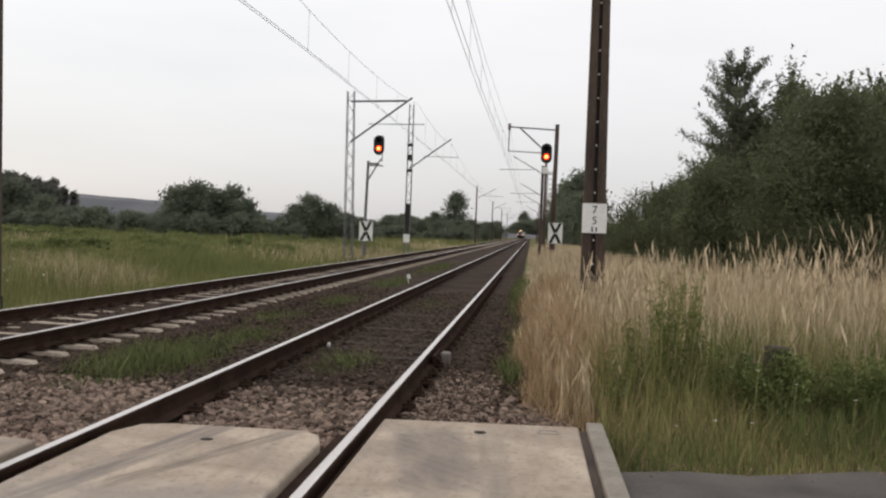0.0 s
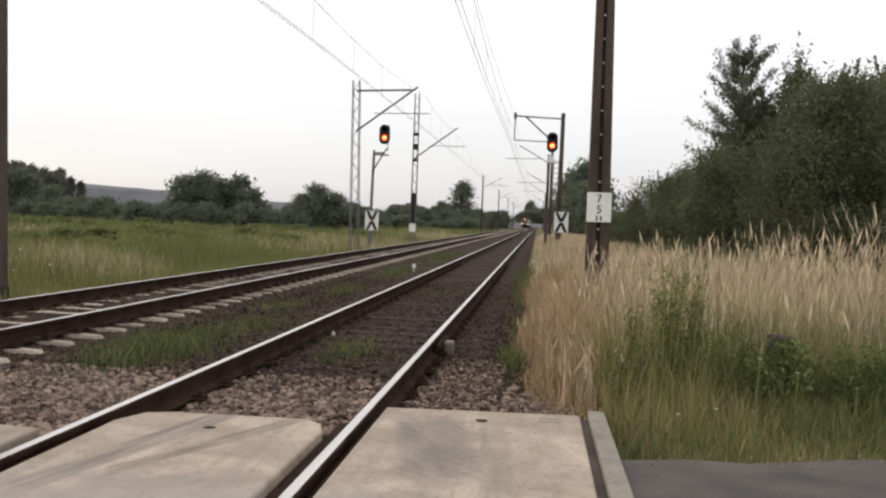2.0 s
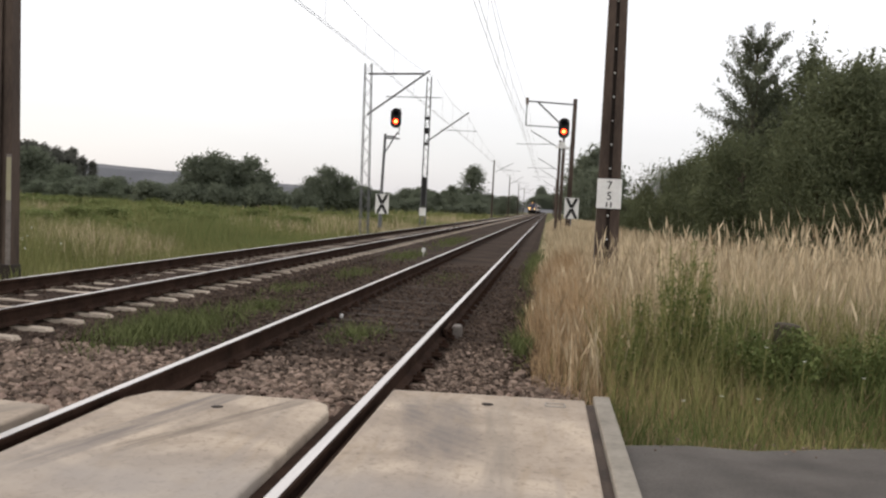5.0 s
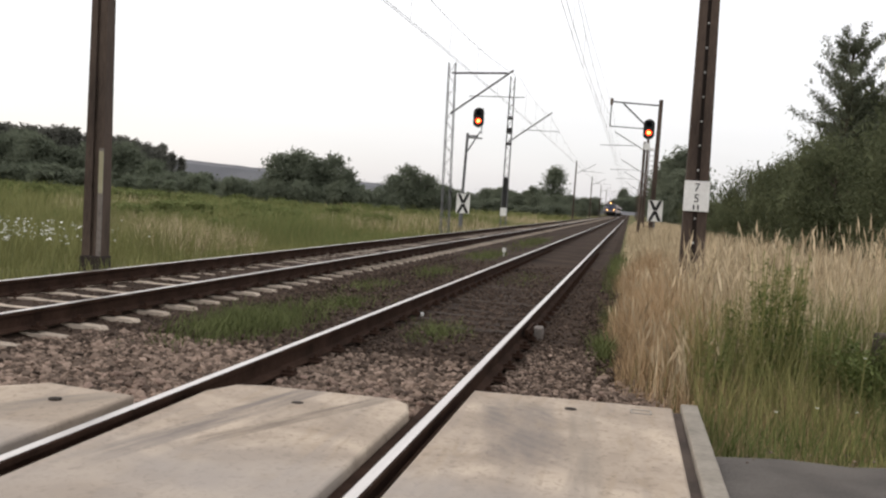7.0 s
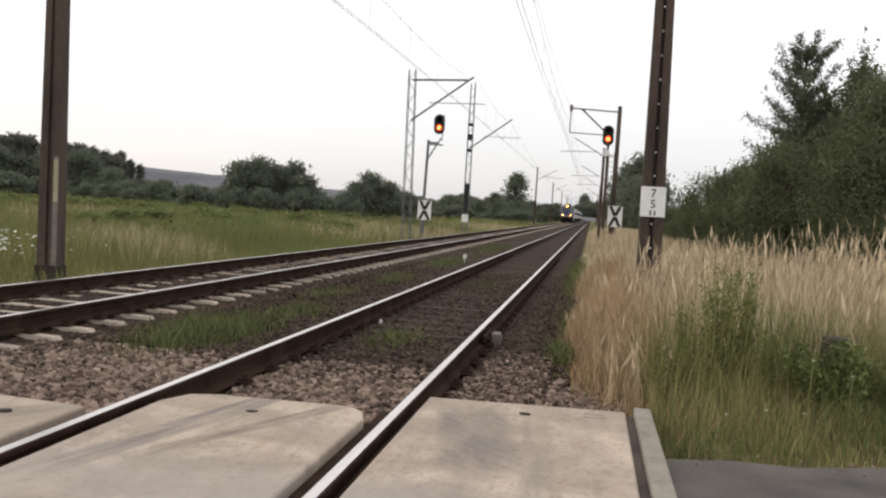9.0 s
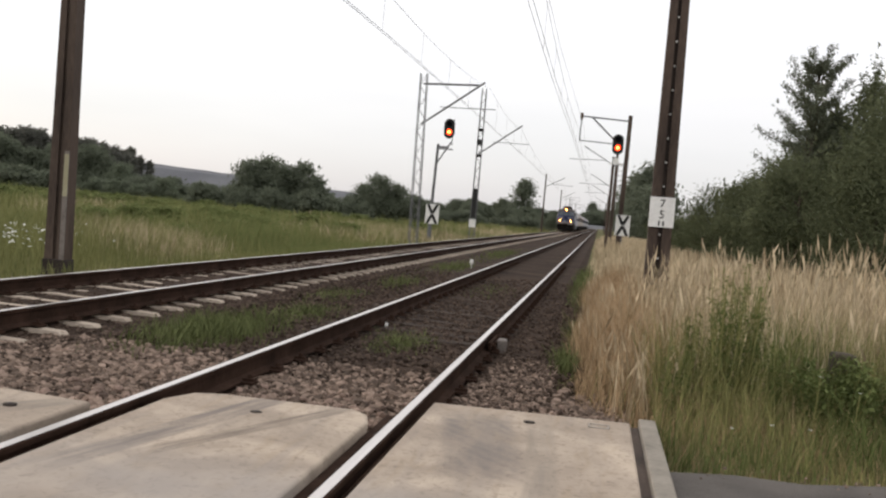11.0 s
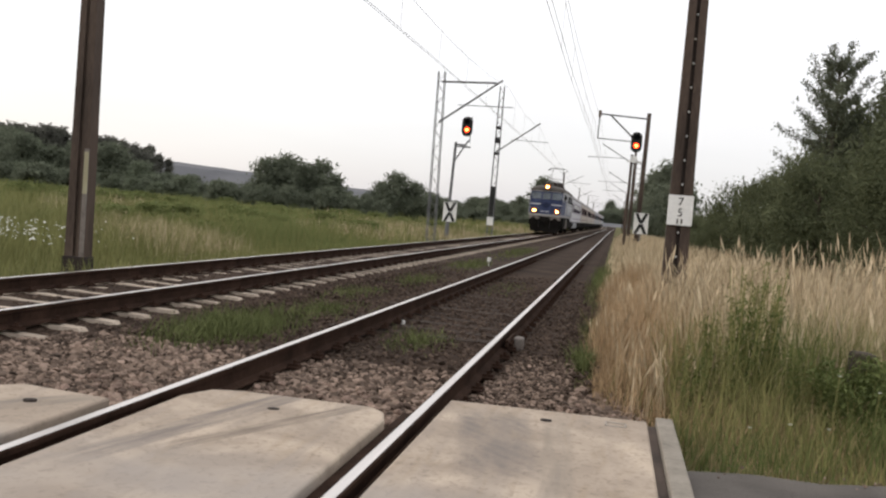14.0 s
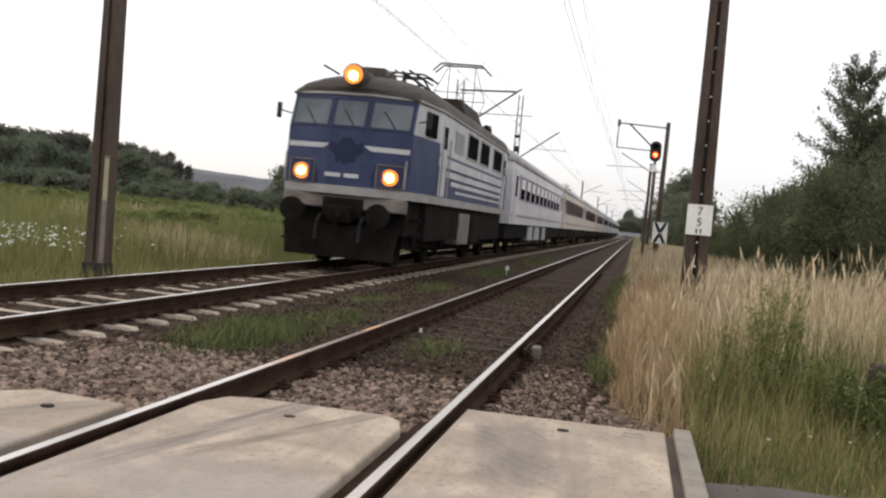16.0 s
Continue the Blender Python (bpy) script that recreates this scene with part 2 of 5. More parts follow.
M_BLACK = mat("black paint", (0.008, 0.008, 0.008), (0.025, 0.024, 0.023), 0.6, 0, 3, 20, 0.05)
M_RED_LAMP = mat("lit red signal lens", (0.5, 0.05, 0.01), (0.6, 0.08, 0.02), 0.3, glow=((1.0, 0.045, 0.008), 4.5), bump=0)
M_RED_CORE = mat("bright core of the signal lens", (0.6, 0.2, 0.05), (0.7, 0.25, 0.06), 0.3, glow=((1.0, 0.22, 0.05), 12.0), bump=0)
M_LAMP = mat("lit headlamp lens", (0.7, 0.5, 0.3), (0.8, 0.6, 0.4), 0.3, glow=((1.0, 0.42, 0.10), 34.0), bump=0)
# no lamp itself: emission imitates the orange halo round the headlamps
M_LAMP_RIM = mat("lamp rim with added orange glow", (0.20, 0.08, 0.03), (0.30, 0.13, 0.05), 0.5, bump=0, glow=((1.0, 0.28, 0.04), 1.15))
M_BLUE = mat("blue locomotive paint", (0.018, 0.027, 0.070), (0.044, 0.060, 0.138), 0.5, 0, 1.6, 12, 0.04)
M_NAVY = mat("dark blue emblem paint", (0.006, 0.010, 0.036), (0.013, 0.020, 0.062), 0.5, 0, 2, 12, 0.04)
M_PALE = mat("dusty pale grey paint", (0.36, 0.36, 0.38), (0.58, 0.58, 0.60), 0.55, 0, 1.2, 12, 0.04)
M_ROOF = mat("sooty roof paint", (0.035, 0.030, 0.027), (0.115, 0.10, 0.09), 0.8, 0, 1.0, 14, 0.2)
# grime, plus the shade under the train painted in as near black
M_UNDER = mat("grimy underframe steel, shade in colour", (0.006, 0.0055, 0.005), (0.022, 0.0195, 0.0175), 0.9, 0.0, 1.5, 14, 0.4, spec=0.04)
M_BUFFER = mat("dusty pale sill paint", (0.22, 0.21, 0.21), (0.38, 0.37, 0.36), 0.75, 0, 2, 20, 0.1)
M_GLASS = mat("reflecting cab glass", (0.036, 0.045, 0.055), (0.105, 0.125, 0.145), 0.15, 0, 0.8, 3, 0, spec=0.5)
M_DARKGLASS = mat("dark window glass", (0.006, 0.007, 0.009), (0.016, 0.017, 0.020), 0.8, 0, 1, 6, 0, spec=0.0)
M_COACH_A = mat("light grey coach paint", (0.44, 0.43, 0.46), (0.66, 0.65, 0.68), 0.5, 0, 0.6, 10, 0.04)
M_COACH_B = mat("cream coach paint", (0.40, 0.35, 0.31), (0.56, 0.50, 0.45), 0.55, 0, 0.6, 10, 0.04)
M_COACH_C = mat("dull grey coach paint", (0.28, 0.28, 0.31), (0.44, 0.44, 0.47), 0.55, 0, 0.6, 10, 0.04)
M_BAND_A = mat("violet grey band paint", (0.22, 0.18, 0.25), (0.36, 0.30, 0.38), 0.5, 0, 0.6, 10, 0.04)
M_BAND_B = mat("maroon band paint", (0.16, 0.085, 0.09), (0.27, 0.17, 0.17), 0.5, 0, 0.6, 10, 0.04)
M_BAND_C = mat("blue grey band paint", (0.11, 0.12, 0.17), (0.20, 0.21, 0.27), 0.5, 0, 0.6, 10, 0.04)
M_COACHROOF = mat("grey coach roof", (0.34, 0.32, 0.33), (0.52, 0.50, 0.51), 0.6, 0, 0.8, 10, 0.1)
M_BUFFER_BOX = mat("dull grey steel", (0.10, 0.085, 0.075), (0.24, 0.21, 0.19), 0.8)
M_STAIN = mat("tyre dust stain", (0.24, 0.215, 0.19), (0.34, 0.305, 0.27), 0.9, 0, 3, 30, 0.1)
# forest green turned bluish grey, air haze included in the colour
M_HILL = mat("hazed far hill", (0.088, 0.090, 0.102), (0.130, 0.132, 0.142), 0.95, 0, 0.02, 0.3, 0)


# ---- mesh helpers ----
def finish(name, bm, material, smooth=False):
    me = bpy.data.meshes.new(name)
    bmesh.ops.recalc_face_normals(bm, faces=bm.faces)
    bm.to_mesh(me)
    bm.free()
    me.materials.append(material)
    if smooth:
        me.polygons.foreach_set("use_smooth", [True] * len(me.polygons))
    return me


def part(name, bm, material, parent, label="", smooth=False):
    """Links a bmesh as one mesh object under a thing or a part."""
    ob = new(name, finish(name, bm, material, smooth))
    ob.parent = parent
    if label:
        ob["label"] = label
    return ob


def thing(name, bm, material, label, category, group="", kind="", at=None, smooth=False):
    ob = new(name, finish(name, bm, material, smooth))
    if at is not None:
        ob.matrix_world = at
    return tagged(ob, label, category, group, kind)


def empty(name, label, category, group="", kind="", at=None):
    ob = new(name)
    if at is not None:
        ob.matrix_world = at
    return tagged(ob, label, category, group, kind)


def box(bm, x0, x1, y0, y1, z0, z1, bevel=0.0):
    vs = [bm.verts.new((x, y, z)) for z in (z0, z1) for y in (y0, y1) for x in (x0, x1)]
    fs = [bm.faces.new([vs[i] for i in f]) for f in ((0, 2, 3, 1), (4, 5, 7, 6), (0, 1, 5, 4), (1, 3, 7, 5), (3, 2, 6, 7), (2, 0, 4, 6))]
    if bevel:
        edges = {e for f in fs for e in f.edges}
        bmesh.ops.bevel(bm, geom=list(edges), offset=bevel, segments=2, affect="EDGES", profile=0.5)
    return bm


def rod(bm, a, b, r0, r1=None, n=8):
    """A tapered round bar from a to b."""
    a, b = Vector(a), Vector(b)
    r1 = r0 if r1 is None else r1
    q = (b - a).to_track_quat("Z", "Y").to_matrix()
    rings = []
    for p, r in ((a, r0), (b, r1)):
        rings.append([bm.verts.new(p + q @ Vector((r * math.cos(k * math.tau / n), r * math.sin(k * math.tau / n), 0))) for k in range(n)])
    for k in range(n):
        bm.faces.new((rings[0][k], rings[0][(k + 1) % n], rings[1][(k + 1) % n], rings[1][k]))
    bm.faces.new(rings[0][::-1])
    bm.faces.new(rings[1])
    return bm


def path_rod(bm, points, r, n=6):
    for a, b in zip(points, points[1:]):
        rod(bm, a, b, r, r, n)
    return bm


def poly(bm, outline, depth):
    """A flat outline of (x, y, z) points pushed by the vector depth."""
    d = Vector(depth)
    a = [bm.verts.new(p) for p in outline]
    b = [bm.verts.new(Vector(p) + d) for p in outline]
    bm.faces.new(a[::-1])
    bm.faces.new(b)
    for i in range(len(a)):
        j = (i + 1) % len(a)
        bm.faces.new((a[i], a[j], b[j], b[i]))
    return bm


def B():
    return bmesh.new()


def raw(name, verts, faces, material, smooth=False):
    me = bpy.data.meshes.new(name)
    me.from_pydata(np.asarray(verts).tolist(), [], np.asarray(faces).tolist())
    me.materials.append(material)
    if smooth:
        me.polygons.foreach_set("use_smooth", [True] * len(me.polygons))
    return me


# ---- ground ----
def ground_z(x, y):
    """Height of the ground: bed of the tracks, verge on one side, lower meadow on the other."""
    z = np.interp(x, [-400, -60, -12, -8.2, -6.6, -5.8, 1.45, 1.8, 2.6, 4.5, 8, 16, 80], [-1.2, -0.9, -0.75, -0.6, -0.36, -0.3, -0.3, -0.24, -0.17, -0.12, -0.25, -0.5, -0.8])
    return z + 0.04 * np.sin(1.7 * x + 0.3 * y) * np.sin(0.9 * y) * np.clip(np.abs(x + 2) - 4.3, 0, 1)


def make_ground():
    xs = np.unique(np.concatenate([[-3000, -1500, -700, -350, -180, -100], np.arange(-60, -10, 2.5), np.arange(-10, 12, 0.35), np.arange(12, 40, 2.5), [60, 110, 200, 400, 900, 3000]]))
    ys = np.unique(np.concatenate([[-400, -120, -40, -15], np.arange(-8, 30, 0.5), np.arange(30, 120, 4), [140, 180, 250, 350, 500, 800, 1400, 2200, 3500]]))
    X, Y = np.meshgrid(xs, ys)
    Z = ground_z(X, Y)
    Z = np.where((Y < 5.2) & (X > 1.5) & (X < 40), np.minimum(Z, -0.16), Z)
    n = len(xs)
    i = (np.arange(len(ys) - 1)[:, None] * n + np.arange(n - 1)[None]).ravel()
    ob = new("ground", raw("ground", np.stack([X, Y, Z], -1).reshape(-1, 3), np.stack([i, i + 1, i + 1 + n, i + n], -1), M_GROUND, True))
    tagged(ob, "wide flat meadow ground with green and straw-coloured turf", "ground", kind="structure")


make_ground()


def make_beds():
    for name, x0, x1 in (("ballast_bed_near", -1.95, 1.75), ("ballast_bed_far", -6.1, -2.15)):
        bm = B()
        ys = [-6, 0, 5, 8, 12, 20, 40, 80, 160, 320, 900]
        near = x0 > -3
        if near:
            prof = [(x0, -0.40), (x0 + 0.45, -0.205), (0.86, -0.205), (0.98, -0.172), (x1 - 0.45, -0.172), (x1, -0.40)]
        else:
            prof = [(x0, -0.40), (x0 + 0.45, -0.190), (-4.88, -0.190), (-4.68, -0.151), (-3.32, -0.151), (-3.14, -0.190), (x1 - 0.45, -0.192), (x1, -0.40)]
        rows = [[bm.verts.new((x, y, z)) for x, z in prof] for y in ys]
        for a, b in zip(rows, rows[1:]):
            for k in range(len(prof) - 1):
                bm.faces.new((a[k], a[k + 1], b[k + 1], b[k]))
        thing(name, bm, M_BALLAST, "dark brown crushed stone bed under the rails", "ballast", kind="structure")
    bm = B()
    box(bm, -2.5, -1.5, -6, 900, -0.5, -0.235)
    thing("path_between_tracks", bm, M_BALLAST, "grimy brown gravel strip between the two tracks", "ballast", kind="structure")


make_beds()


# ---- tracks ----
RAIL = [(-0.07, -0.165), (0.07, -0.165), (0.07, -0.152), (0.012, -0.13), (0.010, -0.045), (0.034, -0.034), (0.036, -0.007), (0.027, 0.0), (-0.027, 0.0), (-0.036, -0.007), (-0.034, -0.034), (-0.010, -0.045), (-0.012, -0.13), (-0.07, -0.152)]


def rail_mesh():
    bm = B()
    ys = [-8, 0, 10, 30, 80, 200, 900]
    rows = [[bm.verts.new((x, y, z)) for x, z in RAIL] for y in ys]
    n = len(RAIL)
    for a, b in zip(rows, rows[1:]):
        for k in range(n):
            f = bm.faces.new((a[k], a[(k + 1) % n], b[(k + 1) % n], b[k]))
            f.material_index = 1 if k == 7 else 0
    bm.faces.new(rows[0])
    bm.faces.new(rows[-1][::-1])
    me = finish("rail", bm, M_RAILSIDE)
    me.materials.append(M_RAILTOP)
    return me


def concrete_sleeper():
    """Half lengths 1.3: high shoulders under the rails, a lower waist."""
    bm = B()
    prof = [(-1.14, -0.23), (-1.10, -0.190), (-0.45, -0.167), (-0.30, -0.178), (0.30, -0.178), (0.45, -0.167), (1.10, -0.190), (1.14, -0.23)]
    rings = []
    for x, z in prof:
        w = 0.100 if abs(x) > 0.4 else 0.085
        rings.append([bm.verts.new(p) for p in ((x, -w - 0.02, -0.36), (x, -w + 0.03, z), (x, w - 0.03, z), (x, w + 0.02, -0.36))])
    for a, b in zip(rings, rings[1:]):
        for k in range(4):
            bm.faces.new((a[k], a[(k + 1) % 4], b[(k + 1) % 4], b[k]))
    bm.faces.new(rings[0])
    bm.faces.new(rings[-1][::-1])
    return finish("sleeper", bm, M_SLEEPER)


def fastening_mesh():
    bm = B()
    box(bm, -0.16, 0.16, -0.07, 0.07, -0.168, -0.150, 0.004)
    for x in (-0.11, 0.11):
        rod(bm, (x, 0, -0.15), (x, 0, -0.10), 0.022, 0.018, 6)
        box(bm, x - 0.045, x + 0.045, -0.03, 0.03, -0.15, -0.128)
    return finish("fastening", bm, M_RAILSIDE)


def make_tracks():
    rail, fast = rail_mesh(), fastening_mesh()
    conc = concrete_sleeper()
    bm = B()
    box(bm, -1.3, 1.3, -0.125, 0.125, -0.33, -0.178, 0.012)
    wood = finish("sleeper", bm, M_WOODSLEEPER)
    for name, x, z, sleeper, y0, pitch, label in (("track_1", -4.0, 0.03, conc, 6.43, 0.640, "straight railway track with shiny rails on pale concrete sleepers"),
                                                   ("track_2", 0.0, 0.0, wood, 7.05, 0.640, "straight railway track with shiny rails on dark half-buried timber sleepers")):
        track = empty(name, label, "railway track", kind="structure", at=pose(x, 0, z))
        for dx in (-0.7525, 0.7525):
            ob = new("rail", rail)
            ob.parent, ob.location = track, (dx, 0, 0)
        for k in range(150):
            y = y0 + k * pitch
            ob = new("sleeper", sleeper)
            ob.parent, ob.location = track, (random.uniform(-0.02, 0.02), y, random.uniform(-0.012, 0.004) + ((-0.012 if 10.8 < y < 17 else -0.052) if sleeper is wood else 0))
            ob.rotation_euler = (0, 0, random.uniform(-0.012, 0.012))
            if k < 40:
                for dx in (-0.7525, 0.7525):
                    f = new("fastening", fast)
                    f.parent, f.location = track, (dx, y, 0)
        bm = B()
        for k in range(150, 700):
            y = y0 + k * pitch
            box(bm, -1.28, 1.28, y - 0.10, y + 0.10, -0.3, -0.176 if sleeper is conc else -0.215)
        tagged(part("far_sleepers", bm, sleeper.materials[0], track), kind="stuff")
    # rail joint with fishplates and a bolted insulated block on the near track
    bm = B()
    box(bm, 0.80, 0.835, 10.1, 10.9, -0.13, -0.05, 0.008)
    box(bm, 0.67, 0.705, 10.1, 10.9, -0.13, -0.05, 0.008)
    for k in range(4):
        rod(bm, (0.83, 10.2 + k * 0.2, -0.09), (0.87, 10.2 + k * 0.2, -0.09), 0.022, 0.022, 6)
    joint = thing("rail_joint", bm, M_RAILSIDE, "bolted rail joint with rusty fishplates on the rail", "rail joint")
    bm = B()
    box(bm, 0.86, 0.96, 10.40, 10.60, -0.20, -0.05, 0.02)
    part("bond_box", bm, M_BUFFER_BOX, joint, "small grey metal bond box")
    bm = B()
    rod(bm, (-1.6, 27.6, -0.30), (-1.6, 27.6, -0.10), 0.012, 0.012, 8)
    rod(bm, (-1.6, 27.6, -0.10), (-1.6, 27.6, 0.01), 0.055, 0.045, 8)
    thing("marker_peg", bm, M_WHITE, "short white painted marker peg between the tracks", "marker peg")
    bm = B()
    box(bm, -0.62, -0.58, 11.66, 11.71, -0.215, -0.15, 0.012)
    thing("stone", bm, M_WHITE, "small whitish stone lying beside the rail", "stone")


make_tracks()


# ---- level crossing ----
def slab(outline, top, bottom, name, label):
    bm = B()
    poly(bm, [(x, y, bottom) for x, y in outline], (0, 0, top - bottom))
    bmesh.ops.recalc_face_normals(bm, faces=bm.faces)
    edges = [e for e in bm.edges if all(abs(v.co.z - top) < 1e-4 for v in e.verts)]
    bmesh.ops.bevel(bm, geom=edges, offset=0.018, segments=3, affect="EDGES", profile=0.5)
    return thing(name, bm, M_CONCRETE, label, "crossing panel", "crossing panels")


def make_crossing():
    text = "worn pale concrete crossing panel beside the rail, dusty with tyre marks"
    a = slab([(0.86, -4), (2.12, -4), (2.12, 6.42), (0.86, 6.33)], 0.0, -0.22, "crossing_panel", text)
    b = slab([(-0.60, -4), (0.625, -4), (0.615, 5.50), (0.57, 5.68), (0.46, 5.79), (-0.36, 5.77), (-0.52, 5.70), (-0.60, 5.45)], 0.004, -0.22, "crossing_panel", "worn pale concrete crossing panel between the rails with chipped rounded corners")
    c = slab([(-1.66, -4), (-0.90, -4), (-0.90, 5.16), (-1.47, 5.24), (-1.66, 5.02)], -0.004, -0.22, "crossing_panel", "worn pale concrete crossing panel outside the rail with a lifting hole")
    for owner, x, y in ((a, 1.50, 6.04), (b, -0.01, 5.38), (c, -1.19, 4.84)):
        bm = B()
        rod(bm, (x, y, -0.05), (x, y, 0.006), 0.033, 0.036, 12)
        part("lifting_hole", bm, M_SLOT, owner, "dark round lifting hole", True)
    bm = B()
    path_rod(bm, [(1.86, 6.22, 0.002), (1.98, 6.22, 0.002), (1.98, 6.12, 0.002), (1.86, 6.12, 0.002), (1.86, 6.22, 0.002)], 0.006, 6)
    part("cast_mark", bm, M_STAIN, a, "faint square cast mark")
    bm = B()
    box(bm, 2.175, 2.285, -4, 6.54, -0.25, 0.012, 0.012)
    thing("kerb_stone", bm, M_KERB, "long narrow grey concrete kerb along the crossing panel", "kerb")
    for x0, x1, y1, z in ((0.62, 0.714, 6.0, -0.055), (0.79, 0.862, 6.32, -0.075), (-0.714, -0.595, 5.7, -0.055), (-0.905, -0.79, 5.2, -0.075)):
        bm = B()
        box(bm, x0, x1, -4, y1, -0.2, z)
        thing("flangeway_filler", bm, M_RAILSIDE, "dark dirt-filled groove beside the rail", "groove", "grooves beside the rails")
    bm = B()
    box(bm, 2.12, 2.175, -4, 6.45, -0.25, -0.035)
    thing("steel_edge_strip", bm, M_POLE, "rusty brown gap strip between panel and kerb", "edge strip")
    bm = B()
    out = [(2.285, -12)] + [(2.285, 5.28)] + [(2.285 + k * 0.35, 5.30 + k * 0.077 + 0.05 * math.sin(k * 2.1) + 0.03 * math.sin(k * 5.3)) for k in range(1, 60)] + [(23.3, -12)]
    poly(bm, [(x, y, -0.16) for x, y in out], (0, 0, 0.145))
    thing("road", bm, M_ASPHALT, "dark grey worn asphalt road leading to the crossing", "road", kind="structure")
    bm = B()
    poly(bm, [(x, y, -0.24) for x, y in ((-3.1, -12), (-1.68, -12), (-1.68, 4.98), (-2.0, 5.15), (-3.1, 5.0))], (0, 0, 0.215))
    thing("road_between_tracks", bm, M_ASPHALT, "dark asphalt infill between the two tracks", "road", kind="structure")


make_crossing()


# ---- masts, wires, signals ----
def near_mast(base, lean, label, bolts, w0=0.205, w1=0.115):
    """Tapered mast of two channels with a recessed web."""
    m = empty("catenary_mast", label, "catenary mast", "catenary masts", at=pose(*base) @ lean)
    h, d = 9.2, 0.13
    for side in (-1, 1):
        bm = B()
        o = [(side * 0.035, 0, 0), (side * w0, 0, 0), (side * w1, 0, h), (side * 0.025, 0, h)]
        poly(bm, [(x, -d, z) for x, y, z in o], (0, 2 * d, 0))
        part("channel", bm, M_POLE, m)
    bm = B()
    box(bm, -0.034, 0.034, -d + 0.045, d - 0.045, 0, h - 0.02)
    part("web", bm, M_SLOT if bolts else M_POLE, m, "recessed web")
    if bolts:
        for k in range(16):
            bm = B()
            rod(bm, (0, -d + 0.046, 1.1 + 0.40 * k), (0, -d + 0.01, 1.1 + 0.40 * k), 0.018, 0.013, 8)
            part("bolt", bm, M_WHITE, m, "pale bolt head")
    bm = B()
    box(bm, -w0 - 0.015, w0 + 0.015, -0.17, 0.17, -0.5, 0.30 if not bolts else 0.1, 0.02)
    part("footing", bm, M_SLOT, m, "dark concrete footing")
    bm = B()
    side = -1 if base[0] > 0 else 1
    path_rod(bm, [(0, 0, 7.9), (side * 2.9, 0, 8.3)], 0.035)
    path_rod(bm, [(0, 0, 6.4), (side * 2.9, 0, 8.3)], 0.035)
    path_rod(bm, [(0, 0, 6.1), (side * 2.5, 0, 6.15)], 0.025)
    part("cantilever", bm, M_POLE, m)
    return m


def make_near_masts():
    m = near_mast((2.83, 17.0, -0.3), pose(0, 0, 0, 0, -0.6, 0), "brown riveted steel mast with a white number plate", True)
    bm = B()
    box(bm, -0.205, 0.205, -0.165, -0.145, 1.62, 2.12, 0.006)
    plate = part("number_plate", bm, M_WHITE, m, "white plate with black digits")
    for text, z in (("7", 1.95), ("5", 1.77)):
        cu = bpy.data.curves.new("digit", "FONT")
        cu.body, cu.size, cu.extrude, cu.align_x = text, 0.19, 0.002, "CENTER"
        tmp = new("digit_tmp", cu)
        me = bpy.data.meshes.new_from_object(tmp.evaluated_get(bpy.context.evaluated_depsgraph_get()))
        bpy.data.objects.remove(tmp)
        me.materials.clear()
        me.materials.append(M_BLACK)
        ob = new("digit", me)
        ob.parent = plate
        ob.matrix_local = pose(0, -0.1685, z, 90, 0, 0)
    for x in (-0.035, 0.035):
        bm = B()
        box(bm, x - 0.012, x + 0.012, -0.169, -0.1655, 1.645, 1.725)
        part("digit_stroke", bm, M_BLACK, plate)
    m = near_mast((-7.02, 15.4, -0.42), pose(0, 0, 0, 0, -1.15, 0), "brown steel mast with a pale face and dark footing", False, 0.185, 0.10)
    bm = B()
    box(bm, 0.085, 0.172, -0.138, -0.1305, 0.3, 2.1)
    part("painted_face", bm, M_BUFFER_BOX, m, "pale grey painted strip")
    bm = B()
    box(bm, 0.09, 0.168, -0.146, -0.1385, 1.35, 2.05)
    part("yellow_strip", bm, mat("faded yellow paint", (0.27, 0.245, 0.155), (0.37, 0.345, 0.235), 0.7), m, "faded yellowish strip")


make_near_masts()


